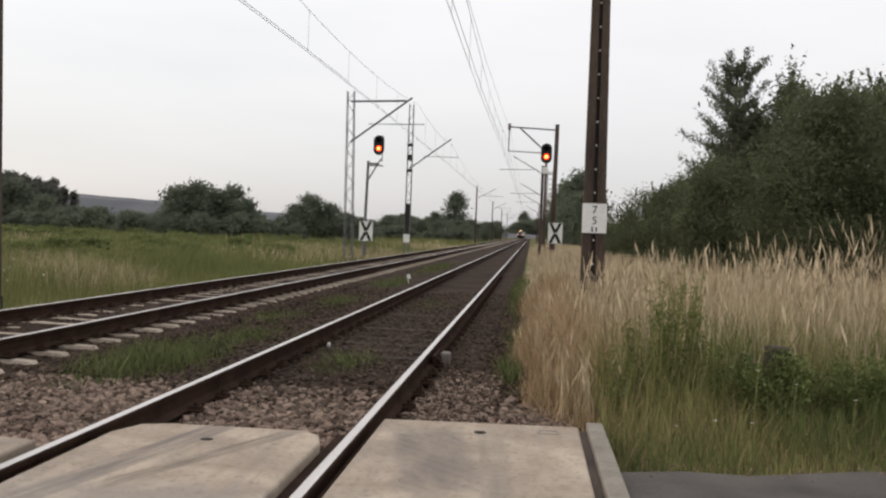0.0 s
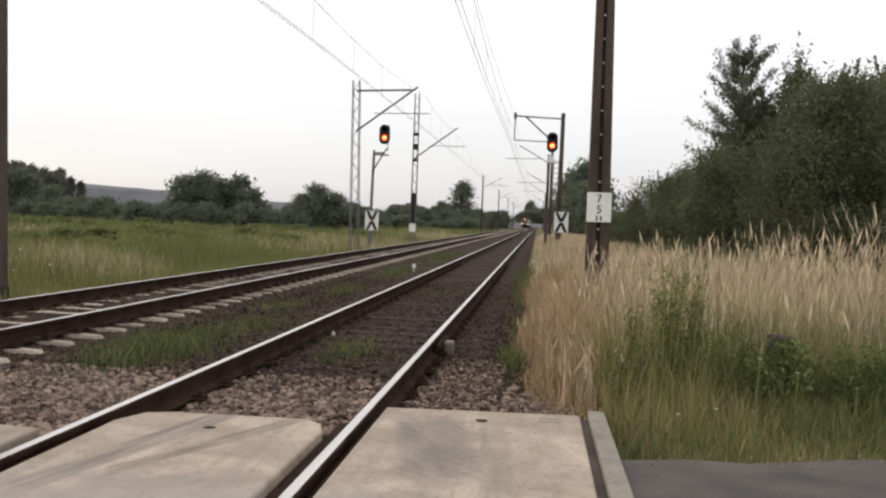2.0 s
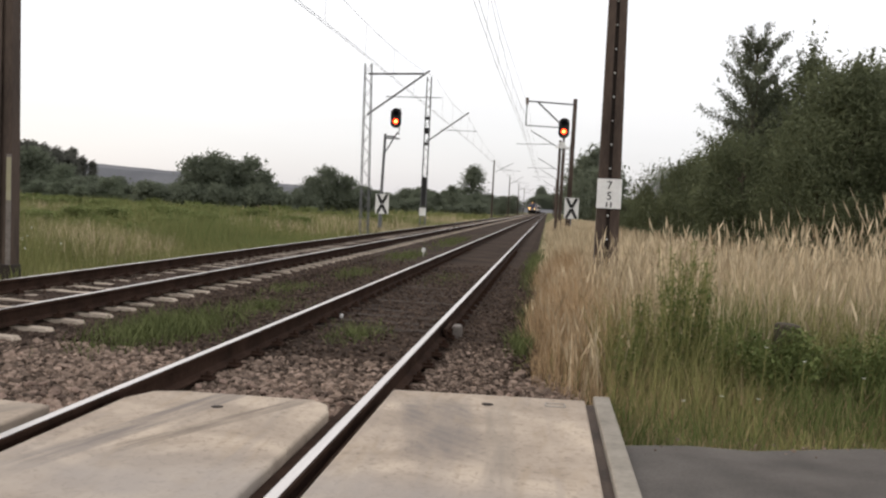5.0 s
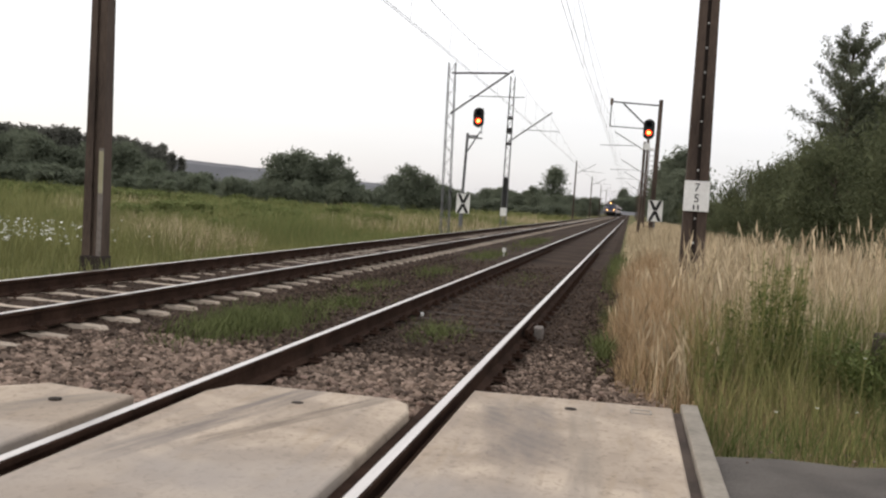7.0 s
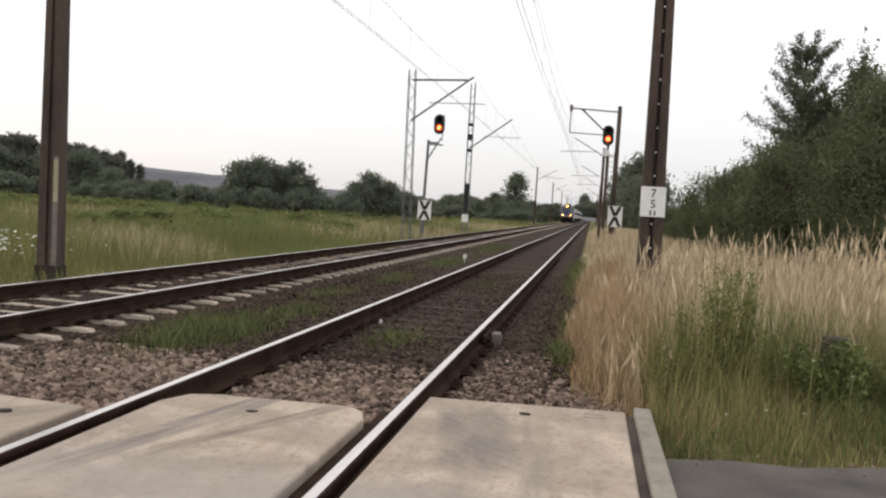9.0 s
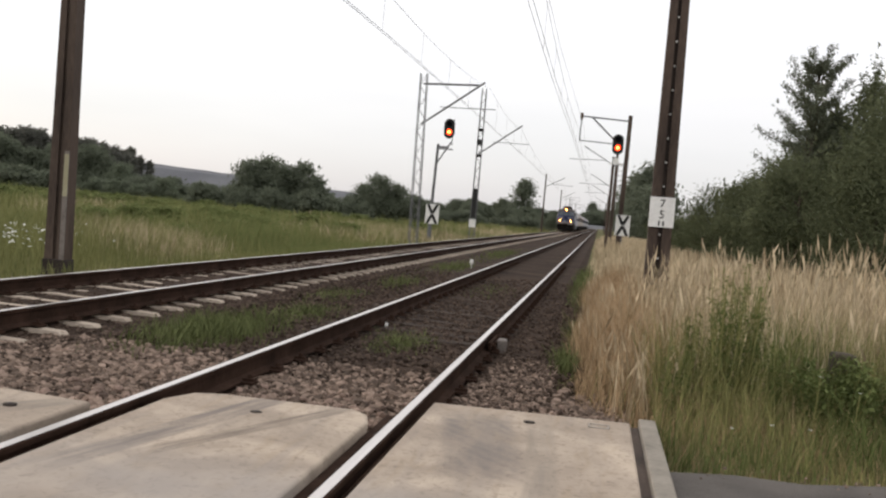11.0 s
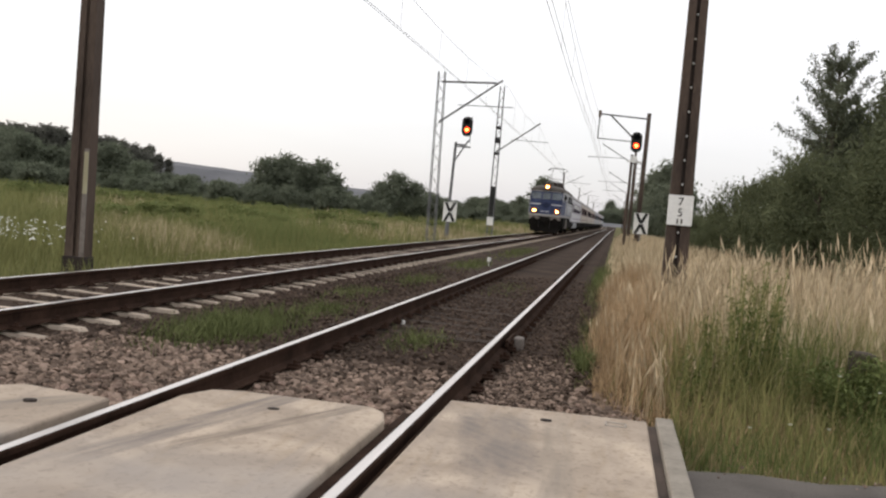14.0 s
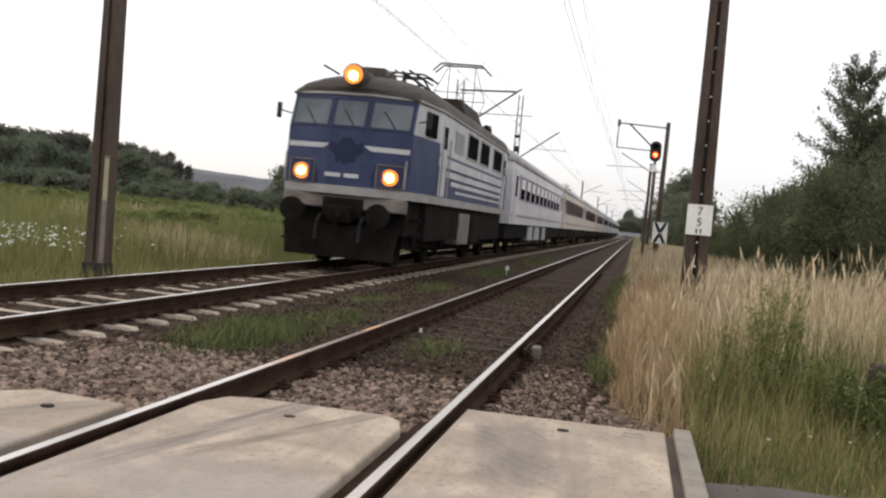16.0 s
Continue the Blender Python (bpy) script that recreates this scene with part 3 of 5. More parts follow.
def lattice_mast(x, y, z0, z1, w, lean, arm_side, arm, label, arm_dz=2.0, dark=(), top_bar=True):
    """Four angle legs with zigzag bracing, and a braced arm over the track."""
    m = empty("catenary_mast", label, "catenary mast", "catenary masts", at=pose(x, y, z0) @ pose(0, 0, 0, 0, lean, 0))
    h = z1 - z0
    for sx in (-1, 1):
        for sy in (-1, 1):
            bm = B()
            rod(bm, (sx * w / 2, sy * w / 2, 0), (sx * w / 2 * 0.8, sy * w / 2 * 0.8, h), 0.029, 0.026, 4)
            part("leg", bm, M_GALV, m)
    bm = B()
    n = int(h / 0.55)
    for k in range(n):
        a, b = k * h / n, (k + 1) * h / n
        s = 1 if k % 2 else -1
        for sy in (-1, 1):
            rod(bm, (s * w / 2 * 0.95, sy * w * 0.42, a), (-s * w / 2 * 0.95, sy * w * 0.42, b), 0.009, 0.009, 4)
    tagged(part("bracing", bm, M_GALV, m), kind="stuff")
    for low, high in dark:
        bm = B()
        box(bm, -w * 0.52, w * 0.52, -w * 0.52, w * 0.52, low, high, 0.03)
        part("dark_panel", bm, M_BLACK, m, "black painted panel")
    bm = B()
    top = arm[0]
    if top_bar:
        path_rod(bm, [(0, 0, top), (arm_side * arm[1], 0, top + arm[2])], 0.055)
    path_rod(bm, [(0, 0, top - arm_dz), (arm_side * (arm[1] + 0.3), 0, top + arm[2] + 0.15)], 0.05)
    path_rod(bm, [(arm_side * 0.9, 0, top - arm_dz * 0.55), (arm_side * (arm[1] + 0.9), 0, top - arm_dz * 0.55)], 0.022)
    part("cantilever", bm, M_GALV, m)
    return m


def slim_mast(x, y, h, side, label, lean=0.0):
    m = empty("catenary_mast", label, "catenary mast", "catenary masts", at=pose(x, y, -0.5) @ pose(0, 0, 0, 0, lean, 0))
    bm = B()
    poly(bm, [(-0.13, -0.12, 0), (0.13, -0.12, 0), (0.09, -0.12, h), (-0.09, -0.12, h)], (0, 0.24, 0))
    part("post", bm, M_POLE, m)
    bm = B()
    path_rod(bm, [(0, 0, h - 1.9), (side * 2.9, 0, h - 0.3)], 0.045)
    path_rod(bm, [(side * 0.9, 0, h - 1.4), (side * 4.1, 0, h - 1.5)], 0.03)
    part("cantilever", bm, M_GALV, m)
    return m


def make_far_masts():
    lattice_mast(-7.19, 48.5, -0.5, 8.0, 0.40, -1.25, 1, (8.0, 2.75, 0.05), "pale lattice steel mast with a braced arm over the track")
    m = lattice_mast(-6.68, 67.5, -0.5, 9.9, 0.36, -0.2, 1, (7.9, 2.5, 0.05), "lattice steel mast with black panels and a white sign", 1.9, ((1.6, 3.6), (5.75, 5.95), (6.55, 6.95), (7.5, 7.7)), False)
    bm = B()
    box(bm, -0.22, 0.22, -0.30, -0.27, 0.95, 1.5, 0.01)
    part("sign", bm, M_WHITE, m, "small white sign")
    for y, h in ((151, 9.0), (214, 9.0), (280, 9.0), (345, 9.0)):
        slim_mast(-6.7, y, h, 1, "slim brown catenary mast along the line")
    slim_mast(2.82, 88, 9.0, -1, "slim brown catenary mast along the line")
    for y, h in ((118, 8.2), (160, 8.6), (215, 8.6), (280, 8.6)):
        slim_mast(3.2, y, h, -1, "slim brown catenary mast along the line")
    # mast with a square bracket over the near track
    m = empty("catenary_mast", "slim grey mast with a rectangular bracket over the track", "catenary mast", "catenary masts", at=pose(3.05, 62, -0.4) @ pose(0, 0, 0, 0, 0.3, 0))
    bm = B()
    poly(bm, [(-0.15, -0.1, 0), (0.15, -0.1, 0), (0.12, -0.1, 8.6), (-0.12, -0.1, 8.6)], (0, 0.2, 0))
    part("post", bm, M_POLE, m)
    bm = B()
    path_rod(bm, [(0, 0, 8.25), (-2.95, 0, 8.35)], 0.05)
    path_rod(bm, [(-2.95, 0, 8.35), (-2.95, 0, 6.85)], 0.035)
    path_rod(bm, [(-2.95, 0, 6.85), (-0.6, 0, 6.8)], 0.035)
    path_rod(bm, [(-2.3, 0, 8.32), (-0.5, 0, 6.75)], 0.055)
    part("bracket", bm, M_GALV, m)
    bm = B()
    rod(bm, (-2.95, 0, 8.15), (-2.95, 0, 8.55), 0.09, 0.09, 8)
    part("insulator", bm, M_INSUL, m, "brown insulator")


make_far_masts()


def wire(points, r, label):
    bm = B()
    path_rod(bm, points, r, 5)
    return thing("overhead_wire", bm, M_WIRE, label, "wire", "overhead wires")


def make_wires():
    def sagging(x, supports, sag, n=10):
        pts = []
        for (ya, za), (yb, zb) in zip(supports, supports[1:]):
            for k in range(n):
                u = k / n
                pts.append((x, ya + (yb - ya) * u, za + (zb - za) * u - 4 * sag * min(1, (yb - ya) / 60) * u * (1 - u)))
        return pts + [(x, *supports[-1])]

    def height(points, y):
        return float(np.interp(y, [p[1] for p in points], [p[2] for p in points]))
    far = [(151, 7.2), (214, 7.2), (280, 7.2), (345, 7.2), (410, 7.2)]
    for x, contact, hung in ((-4.0, [(-45, 5.5), (15.4, 5.5), (22, 5.62), (29, 5.70), (48.5, 5.80), (70, 5.90), (151, 5.9), (410, 5.9)], [(-45, 6.9), (15.4, 6.9), (48.5, 7.45), (67.5, 7.4), *far]),
                             (0.06, [(-45, 5.5), (17, 5.42), (29, 5.40), (53, 5.75), (88, 5.8), (410, 5.8)], [(-45, 6.7), (17, 6.75), (62, 7.2), (88, 7.0), (118, 6.9), *far])):
        low = [(x, y, z) for y, z in contact]
        wire(low, 0.0065, "thin grey contact wire above the rails")
        wire([(px + (-0.10 if x < -1 else 0.10), py, pz + 0.015) for px, py, pz in low], 0.0065, "thin grey contact wire above the rails")
        mess = sagging(x, hung, 0.95 if x < -1 else 0.75)
        wire(mess, 0.0065, "thin grey sagging messenger wire above the rails")
        y = 19.0
        while y < 150:
            bm = B()
            rod(bm, (x, y, height(low, y)), (x, y, height(mess, y)), 0.004, 0.004, 4)
            thing("wire_dropper", bm, M_WIRE, "thin dropper between the overhead wires", "dropper", "wire droppers")
            y += 5.5 if y < 70 else 9.0
    wire([(0.3, -45, 6.4), (0.3, 17, 5.9), (0.3, 27.7, 6.07), (0.3, 48, 6.84), (0.25, 62, 7.55), (0.3, 75, 6.9), (0.3, 88, 7.2), (0.3, 160, 7.0)], 0.005, "thin grey feeder wire above the rails")


make_wires()


def signal_head(parent, x, y, z):
    bm = B()
    out = [(x + 0.33 * math.cos(a), y, z + (0.27 if math.sin(a) > 0 else -0.27) + 0.33 * math.sin(a)) for a in [k * math.tau / 24 for k in range(24)]]
    poly(bm, out, (0, 0.08, 0))
    part("backboard", bm, M_BLACK, parent, "black oval backboard")
    bm = B()
    box(bm, x - 0.2, x + 0.2, y + 0.081, y + 0.36, z - 0.48, z + 0.48, 0.03)
    part("lamp_case", bm, M_BLACK, parent)
    for dz, m in ((0.28, M_DARKGLASS), (-0.20, M_RED_LAMP)):
        bm = B()
        rod(bm, (x, y - 0.012, z + dz), (x, y + 0.02, z + dz), 0.16, 0.15, 16)
        lens = part("lens", bm, m, parent, "glowing red-orange lens" if m is M_RED_LAMP else "dark lens")
        if m is M_RED_LAMP:
            bm = B()
            rod(bm, (x, y - 0.022, z + dz), (x, y - 0.013, z + dz), 0.085, 0.085, 14)
            part("lens_core", bm, M_RED_CORE, lens, "bright orange lens core")
        bm = B()
        for k in range(9):
            a, b = math.pi * (k - 0.5) / 8, math.pi * (k + 0.5) / 8
            vs = [bm.verts.new((x + 0.19 * math.cos(t), yy, z + dz + 0.19 * math.sin(t))) for t, yy in ((a, y), (b, y), (b, y - 0.24), (a, y - 0.24))]
            bm.faces.new(vs)
        bmesh.ops.solidify(bm, geom=bm.faces, thickness=0.008)
        part("hood", bm, M_BLACK, lens)


def hourglass_board(x, y, z, label):
    """White board with a black cross of two wedges, on a short post."""
    s = empty("approach_board", label, "track sign", "approach boards", at=pose(x, y, z))
    bm = B()
    box(bm, -0.40, 0.40, 0, 0.03, -0.58, 0.58, 0.008)
    part("board", bm, M_WHITE, s)
    for sgn in (-1, 1):
        bm = B()
        poly(bm, [(-0.36, -0.006, sgn * 0.56), (-0.18, -0.006, sgn * 0.56), (0, -0.006, sgn * 0.2), (0.18, -0.006, sgn * 0.56), (0.36, -0.006, sgn * 0.56), (0.10, -0.006, sgn * 0.02), (-0.10, -0.006, sgn * 0.02)], (0, 0.005, 0))
        part("black_chevron", bm, M_BLACK, s, "black chevron")
    bm = B()
    rod(bm, (0, 0.06, -2.2), (0, 0.06, 0.5), 0.035, 0.035, 8)
    part("post", bm, M_GALV, s)


def make_signals():
    s = empty("railway_signal", "grey post signal showing red with an offset black oval head", "railway signal", "railway signals", at=pose(-7.85, 60, -0.5))
    bm = B()
    rod(bm, (-0.55, 0, 0), (-0.45, 0, 5.9), 0.10, 0.08, 10)
    part("post", bm, M_GALV, s)
    bm = B()
    path_rod(bm, [(-0.46, 0, 5.75), (0.2, 0.1, 5.75)], 0.06)
    path_rod(bm, [(-0.46, 0, 4.7), (0.3, 0.1, 6.05)], 0.05)
    path_rod(bm, [(0.35, 0.2, 5.9), (0.38, 0.2, 7.5)], 0.03)
    part("bracket", bm, M_GALV, s)
    bm = B()
    box(bm, -0.5, 0.4, 0.05, 0.5, 5.62, 5.68)
    part("platform", bm, M_GALV, s)
    signal_head(s, 0.15, 0, 6.88)
    s = empty("railway_signal", "dark post signal showing red on an oval black head", "railway signal", "railway signals", at=pose(2.30, 60, -0.4))
    bm = B()
    rod(bm, (0, 0.2, 0), (0, 0.2, 5.9), 0.095, 0.08, 10)
    part("post", bm, M_POLE, s)
    bm = B()
    path_rod(bm, [(0.3, 0.3, 0), (0.3, 0.3, 5.6)], 0.025)
    path_rod(bm, [(0.62, 0.3, 0), (0.62, 0.3, 5.6)], 0.025)
    for k in range(18):
        path_rod(bm, [(0.3, 0.3, 0.3 + k * 0.3), (0.62, 0.3, 0.3 + k * 0.3)], 0.015)
    part("ladder", bm, M_POLE, s)
    bm = B()
    box(bm, -0.25, 0.55, -0.05, 0.5, 5.45, 5.52)
    box(bm, -0.05, 0.3, -0.10, -0.06, 5.42, 5.80, 0.01)
    part("platform", bm, M_WHITE, s, "pale platform and plate")
    signal_head(s, 0.17, -0.1, 6.62)
    hourglass_board(-7.95, 58, 1.12, "white board with black chevrons standing in dry grass")
    hourglass_board(3.1, 56, 1.45, "white board with black chevrons on a slim post")


make_signals()


# ---- train ----
V_TRAIN, Y_TRAIN = 31.0, 19.15


def make_loco():
    """Front at y = 0, rear at y = 14.9; z = 0 is the rail head."""
    loco = empty("electric_locomotive", "blue and pale grey electric locomotive with lit headlamps", "locomotive")
    L, F, S = 14.9, 1.30, 1.49

    def outline(z, half_front=F):
        back = 0.0 if z <= 2.75 else (z - 2.75) * 0.38
        return [(-S, 2.0), (-half_front, 0.20 + back), (-0.38, back), (0.38, back), (half_front, 0.20 + back), (S, 2.0), (S, L - 2.0), (F, L - 0.2 - back), (-F, L - 0.2 - back), (-S, L - 2.0)]

    def shell(name, zs, material, label="", faces=range(10), half=F):
        bm = B()
        rings = [[bm.verts.new((x, y, z)) for x, y in outline(z, half)] for z in zs]
        for a, b in zip(rings, rings[1:]):
            for k in faces:
                j = (k + 1) % 10
                bm.faces.new((a[k], a[j], b[j], b[k]))
        inner = [[bm.verts.new((v.co.x * 0.98, L / 2 + (v.co.y - L / 2) * 0.997, v.co.z)) for v in r] for r in rings]
        for a, b in zip(inner, inner[1:]):
            for k in faces:
                j = (k + 1) % 10
                bm.faces.new((b[k], b[j], a[j], a[k]))
        for k in faces:
            j = (k + 1) % 10
            bm.faces.new((rings[0][k], inner[0][k], inner[0][j], rings[0][j]))
            bm.faces.new((rings[-1][k], rings[-1][j], inner[-1][j], inner[-1][k]))
        bmesh.ops.delete(bm, geom=[v for v in bm.verts if not v.link_faces], context="VERTS")
        return part(name, bm, material, loco, label)
    shell("sill_band", (1.43, 1.60), M_BUFFER, "dusty pale sill")
    shell("front_panel", (1.60, 2.75), M_BLUE, "blue front panel", (0, 1, 2, 3, 4))
    shell("rear_panel", (1.60, 2.75), M_BLUE, "blue rear panel", (6, 7, 8))
    shell("side_panel", (1.60, 2.55), M_BLUE, "blue lower side", (5,))
    shell("side_panel", (1.60, 2.55), M_BLUE, "blue lower side", (9,))
    shell("upper_side", (2.55, 3.42), M_PALE, "pale grey upper side", (5,))
    shell("upper_side", (2.55, 3.42), M_PALE, "pale grey upper side", (9,))
    for k in (0, 4, 6, 7, 8):
        shell("window_band", (2.75, 3.42), M_PALE, "pale grey cab window band", (k,))
    shell("window_pillars", (2.75, 3.42), M_BLUE, "blue window pillars", (1, 2, 3))
    # roof: crowned, rounded down to the front
    bm = B()
    ys = [0.22, 0.55, 1.2, 2.0, L - 2.0, L - 1.2, L - 0.5, L - 0.22]
    lift = [0.16, 0.40, 0.55, 0.58, 0.58, 0.55, 0.40, 0.16]
    wid = [F + 0.02, F + 0.06, 1.42, S + 0.02, S + 0.02, 1.42, F + 0.06, F + 0.02]
    rows = []
    for y, h, w in zip(ys, lift, wid):
        rows.append([bm.verts.new((w * math.sin(a), y + (0.16 * abs(math.sin(a)) if y < 1 else 0), 3.40 + 0.03 + h * (math.cos(a) ** 0.7 if math.cos(a) > 0 else 0))) for a in [(-0.5 + k / 12) * math.pi for k in range(13)]])
    for a, b in zip(rows, rows[1:]):
        for k in range(12):
            bm.faces.new((a[k], a[k + 1], b[k + 1], b[k]))
    bm.faces.new(rows[0])
    bm.faces.new(rows[-1][::-1])
    part("roof", bm, M_ROOF, loco, "sooty grey-brown roof", True)
    bm = B()
    for a, b in (((-S - 0.01, 2.0), (-S - 0.01, L - 2)), ((S + 0.01, 2.0), (S + 0.01, L - 2)), ((F + 0.03, 0.42), (S + 0.01, 2.0)), ((-F - 0.03, 0.42), (-S - 0.01, 2.0))):
        path_rod(bm, [(*a, 3.44), (*b, 3.44)], 0.03)
    path_rod(bm, [(-F - 0.03, 0.44, 3.44), (-0.38, 0.24, 3.46), (0.38, 0.24, 3.46), (F + 0.03, 0.44, 3.44)], 0.03)
    part("rain_gutter", bm, M_BUFFER, loco)

    def front(x, z, out=0.0):
        back = 0.0 if z <= 2.75 else (z - 2.75) * 0.38
        return (x, (0.0 if abs(x) <= 0.38 else (abs(x) - 0.38) / (F - 0.38) * 0.20) + back - out, z)

    def front_plate(name, pts, material, label, out=0.012, depth=0.02):
        bm = B()
        poly(bm, [front(x, z, out) for x, z in pts], (0, depth, 0))
        return part(name, bm, material, loco, label)
    for x0, x1 in ((-1.21, -0.45), (-0.31, 0.31), (0.45, 1.21)):
        fr = front_plate("window_frame", [(x0 - 0.05, 2.76), (x1 + 0.05, 2.76), (x1 + 0.05, 3.37), (x0 - 0.05, 3.37)], M_NAVY, "dark blue window frame", 0.016)
        front_plate("windscreen", [(x0, 2.81), (x1, 2.81), (x1, 3.32), (x0, 3.32)], M_GLASS, "sky-reflecting windscreen", 0.022)
        bm = B()
        xm = (x0 + x1) / 2
        path_rod(bm, [front(xm + 0.12, 2.80, 0.035), front(xm - 0.15, 3.15, 0.035)], 0.012)
        part("wiper", bm, M_BLACK, loco)
    for s in (-1, 1):
        front_plate("front_stripe", [(s * 0.50, 2.33), (s * 1.26, 2.33), (s * 1.26, 2.43), (s * 0.36, 2.43)], M_PALE, "white speed stripe", 0.008 + 0.004)
        front_plate("lamp_panel", [(s * 0.92 - 0.20, 1.66), (s * 0.92 + 0.20, 1.66), (s * 0.92 + 0.20, 2.02), (s * 0.92 - 0.20, 2.02)], M_BLUE, "blue lamp panel", 0.03)
        # the wider disc glows to imitate the halo of the lamp
        for r, m, nm in ((0.086, M_LAMP, "headlamp"), (0.165, M_LAMP_RIM, "lamp_ring")):
            bm = B()
            y = front(s * 0.92, 1.87)[1]
            o = 0.075 if nm == "headlamp" else 0.06
            rod(bm, (s * 0.92, y - o, 1.84), (s * 0.92, y + 0.02, 1.84), r, r, 20)
            part(nm, bm, m, loco, "lit warm headlamp" if nm == "headlamp" else "")
    # spread-winged emblem and two number bars
    front_plate("emblem", [(0, 2.02), (0.10, 2.10), (0.20, 2.06), (0.22, 2.20), (0.36, 2.30), (0.33, 2.50), (0.20, 2.42), (0.10, 2.56), (-0.08, 2.56), (-0.20, 2.42), (-0.33, 2.50), (-0.36, 2.30), (-0.22, 2.20), (-0.20, 2.06), (-0.10, 2.10)], M_NAVY, "dark blue emblem")
    front_plate("lower_band", [(-0.60, 1.62), (0.60, 1.62), (0.60, 1.90), (-0.60, 1.90)], M_NAVY, "dark blue band under the emblem", 0.010)
    for x0, x1 in ((-0.40, -0.08), (0.00, 0.30)):
        front_plate("number_bar", [(x0, 1.77), (x1, 1.77), (x1, 1.85), (x0, 1.85)], M_PALE, "pale bar on the front", 0.018)
    for s in (-1, 1):
        bm = B()
        corners = [front(s * 0.92 - 0.27, 1.62, 0.02), front(s * 0.92 + 0.27, 1.62, 0.02), front(s * 0.92 + 0.27, 2.08, 0.02), front(s * 0.92 - 0.27, 2.08, 0.02)]
        path_rod(bm, corners + corners[:1], 0.012)
        part("lamp_panel_frame", bm, M_BUFFER_BOX, loco, "thin dull outline round the lamp panel")
    # roof lamp housing
    bm = B()
    rod(bm, (0, 0.02, 3.83), (0, 1.5, 3.85), 0.22, 0.16, 20)
    part("roof_lamp_housing", bm, M_ROOF, loco, "brown round lamp housing", True)
    # reflector disc with the roof lamp's halo added as emission
    bm = B()
    rod(bm, (0, 0.0, 3.83), (0, 0.03, 3.83), 0.19, 0.19, 20)
    part("lamp_reflector", bm, M_LAMP_RIM, loco, "reflector with added orange glow")
    bm = B()
    rod(bm, (0, -0.02, 3.80), (0, 0.0, 3.80), 0.088, 0.088, 20)
    part("headlamp", bm, M_LAMP, loco, "lit warm roof headlamp")
    # side details on both sides
    for s in (-1, 1):
        X = s * (S + 0.004)

        def plate(name, y0, y1, z0, z1, m, label="", t=0.012):
            bm = B()
            box(bm, min(X, X + s * t), max(X, X + s * t), y0, y1, z0, z1)
            return part(name, bm, m, loco, label)
        for z0, z1, y0 in ((2.28, 2.48, 1.98), (2.07, 2.21, 2.9), (1.90, 2.0, 3.6), (1.74, 1.80, 4.3)):
            plate("side_stripe", y0, L - 2.05, z0, z1, M_PALE, "pale speed stripe")
        for y0, y1 in ((5.45, 6.95), (7.5, 9.0), (9.95, 11.65)):
            plate("window_frame", y0 - 0.07, y1 + 0.07, 2.66, 3.34, M_BUFFER)
            plate("side_window", y0, y1, 2.72, 3.28, M_DARKGLASS, "dark side window", 0.018)
        for y0 in (2.12, L - 2.82):
            plate("cab_door", y0, y0 + 0.7, 1.62, 3.3, M_PALE, "pale cab door")
            plate("door_window", y0 + 0.14, y0 + 0.56, 2.66, 3.14, M_DARKGLASS, "", 0.02)
            for yy in (y0 - 0.06, y0 + 0.76):
                bm = B()
                path_rod(bm, [(X + s * 0.06, yy, 1.6), (X + s * 0.06, yy, 2.9)], 0.016)
                part("handrail", bm, M_BUFFER, loco)
        for y0, y1, z in ((3.7, 4.9, 2.95), (12.0, 12.5, 2.95)):
            for k in range(8):
                plate("vent_slat", y0, y1, z - 0.25 + k * 0.065, z - 0.22 + k * 0.065, M_BUFFER)
        # cab side window on the tapered part
        bm = B()
        a, b = Vector((s * (F + 0.045), 0.62, 0)), Vector((s * (S - 0.01), 1.75, 0))
        d = (b - a)
        p0, p1 = a + d * 0.25, a + d * 0.85
        poly(bm, [(p0.x, p0.y, 2.80), (p1.x, p1.y, 2.80), (p1.x, p1.y, 3.30), (p0.x, p0.y, 3.30)], (s * 0.03, 0, 0))
        part("cab_side_window", bm, M_DARKGLASS, loco)
        bm = B()
        rod(bm, (s * (F + 0.05), 0.4, 3.0), (s * (F + 0.28), 0.3, 3.05), 0.015, 0.015, 6)
        box(bm, s * (F + 0.28) - 0.05, s * (F + 0.28) + 0.05, 0.26, 0.30, 2.88, 3.20, 0.01)
        part("mirror", bm, M_BLACK, loco)
        # equipment boxes under the floor
        for y0, y1, m in ((5.6, 7.1, M_BUFFER_BOX), (7.4, 8.9, M_UNDER)):
            bm = B()
            box(bm, min(s * 0.9, s * 1.42), max(s * 0.9, s * 1.44), y0, y1, 0.50, 1.30, 0.03)
            part("equipment_box", bm, m, loco, "grey equipment box under the floor")
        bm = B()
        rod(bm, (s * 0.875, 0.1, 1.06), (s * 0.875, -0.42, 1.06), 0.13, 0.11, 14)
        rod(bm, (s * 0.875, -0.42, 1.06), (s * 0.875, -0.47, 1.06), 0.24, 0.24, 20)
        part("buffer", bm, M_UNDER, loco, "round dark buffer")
        for k, z in enumerate((0.42, 0.72, 1.02)):
            bm = B()
            box(bm, min(s * 1.22, s * 1.46), max(s * 1.22, s * 1.46), 0.7, 1.0, z, z + 0.04)
            part("footstep", bm, M_UNDER, loco)
        bm = B()
        path_rod(bm, [(s * 1.25, 0.02, 1.64), (s * 1.25, 0.02, 2.2)], 0.015)
        part("handrail", bm, M_BUFFER, loco)
    bm = B()
    box(bm, -1.28, 1.28, 0.12, 0.36, 1.14, 1.428, 0.04)
    part("buffer_beam", bm, M_BUFFER_BOX, loco, "grimy grey buffer beam")
    bm = B()
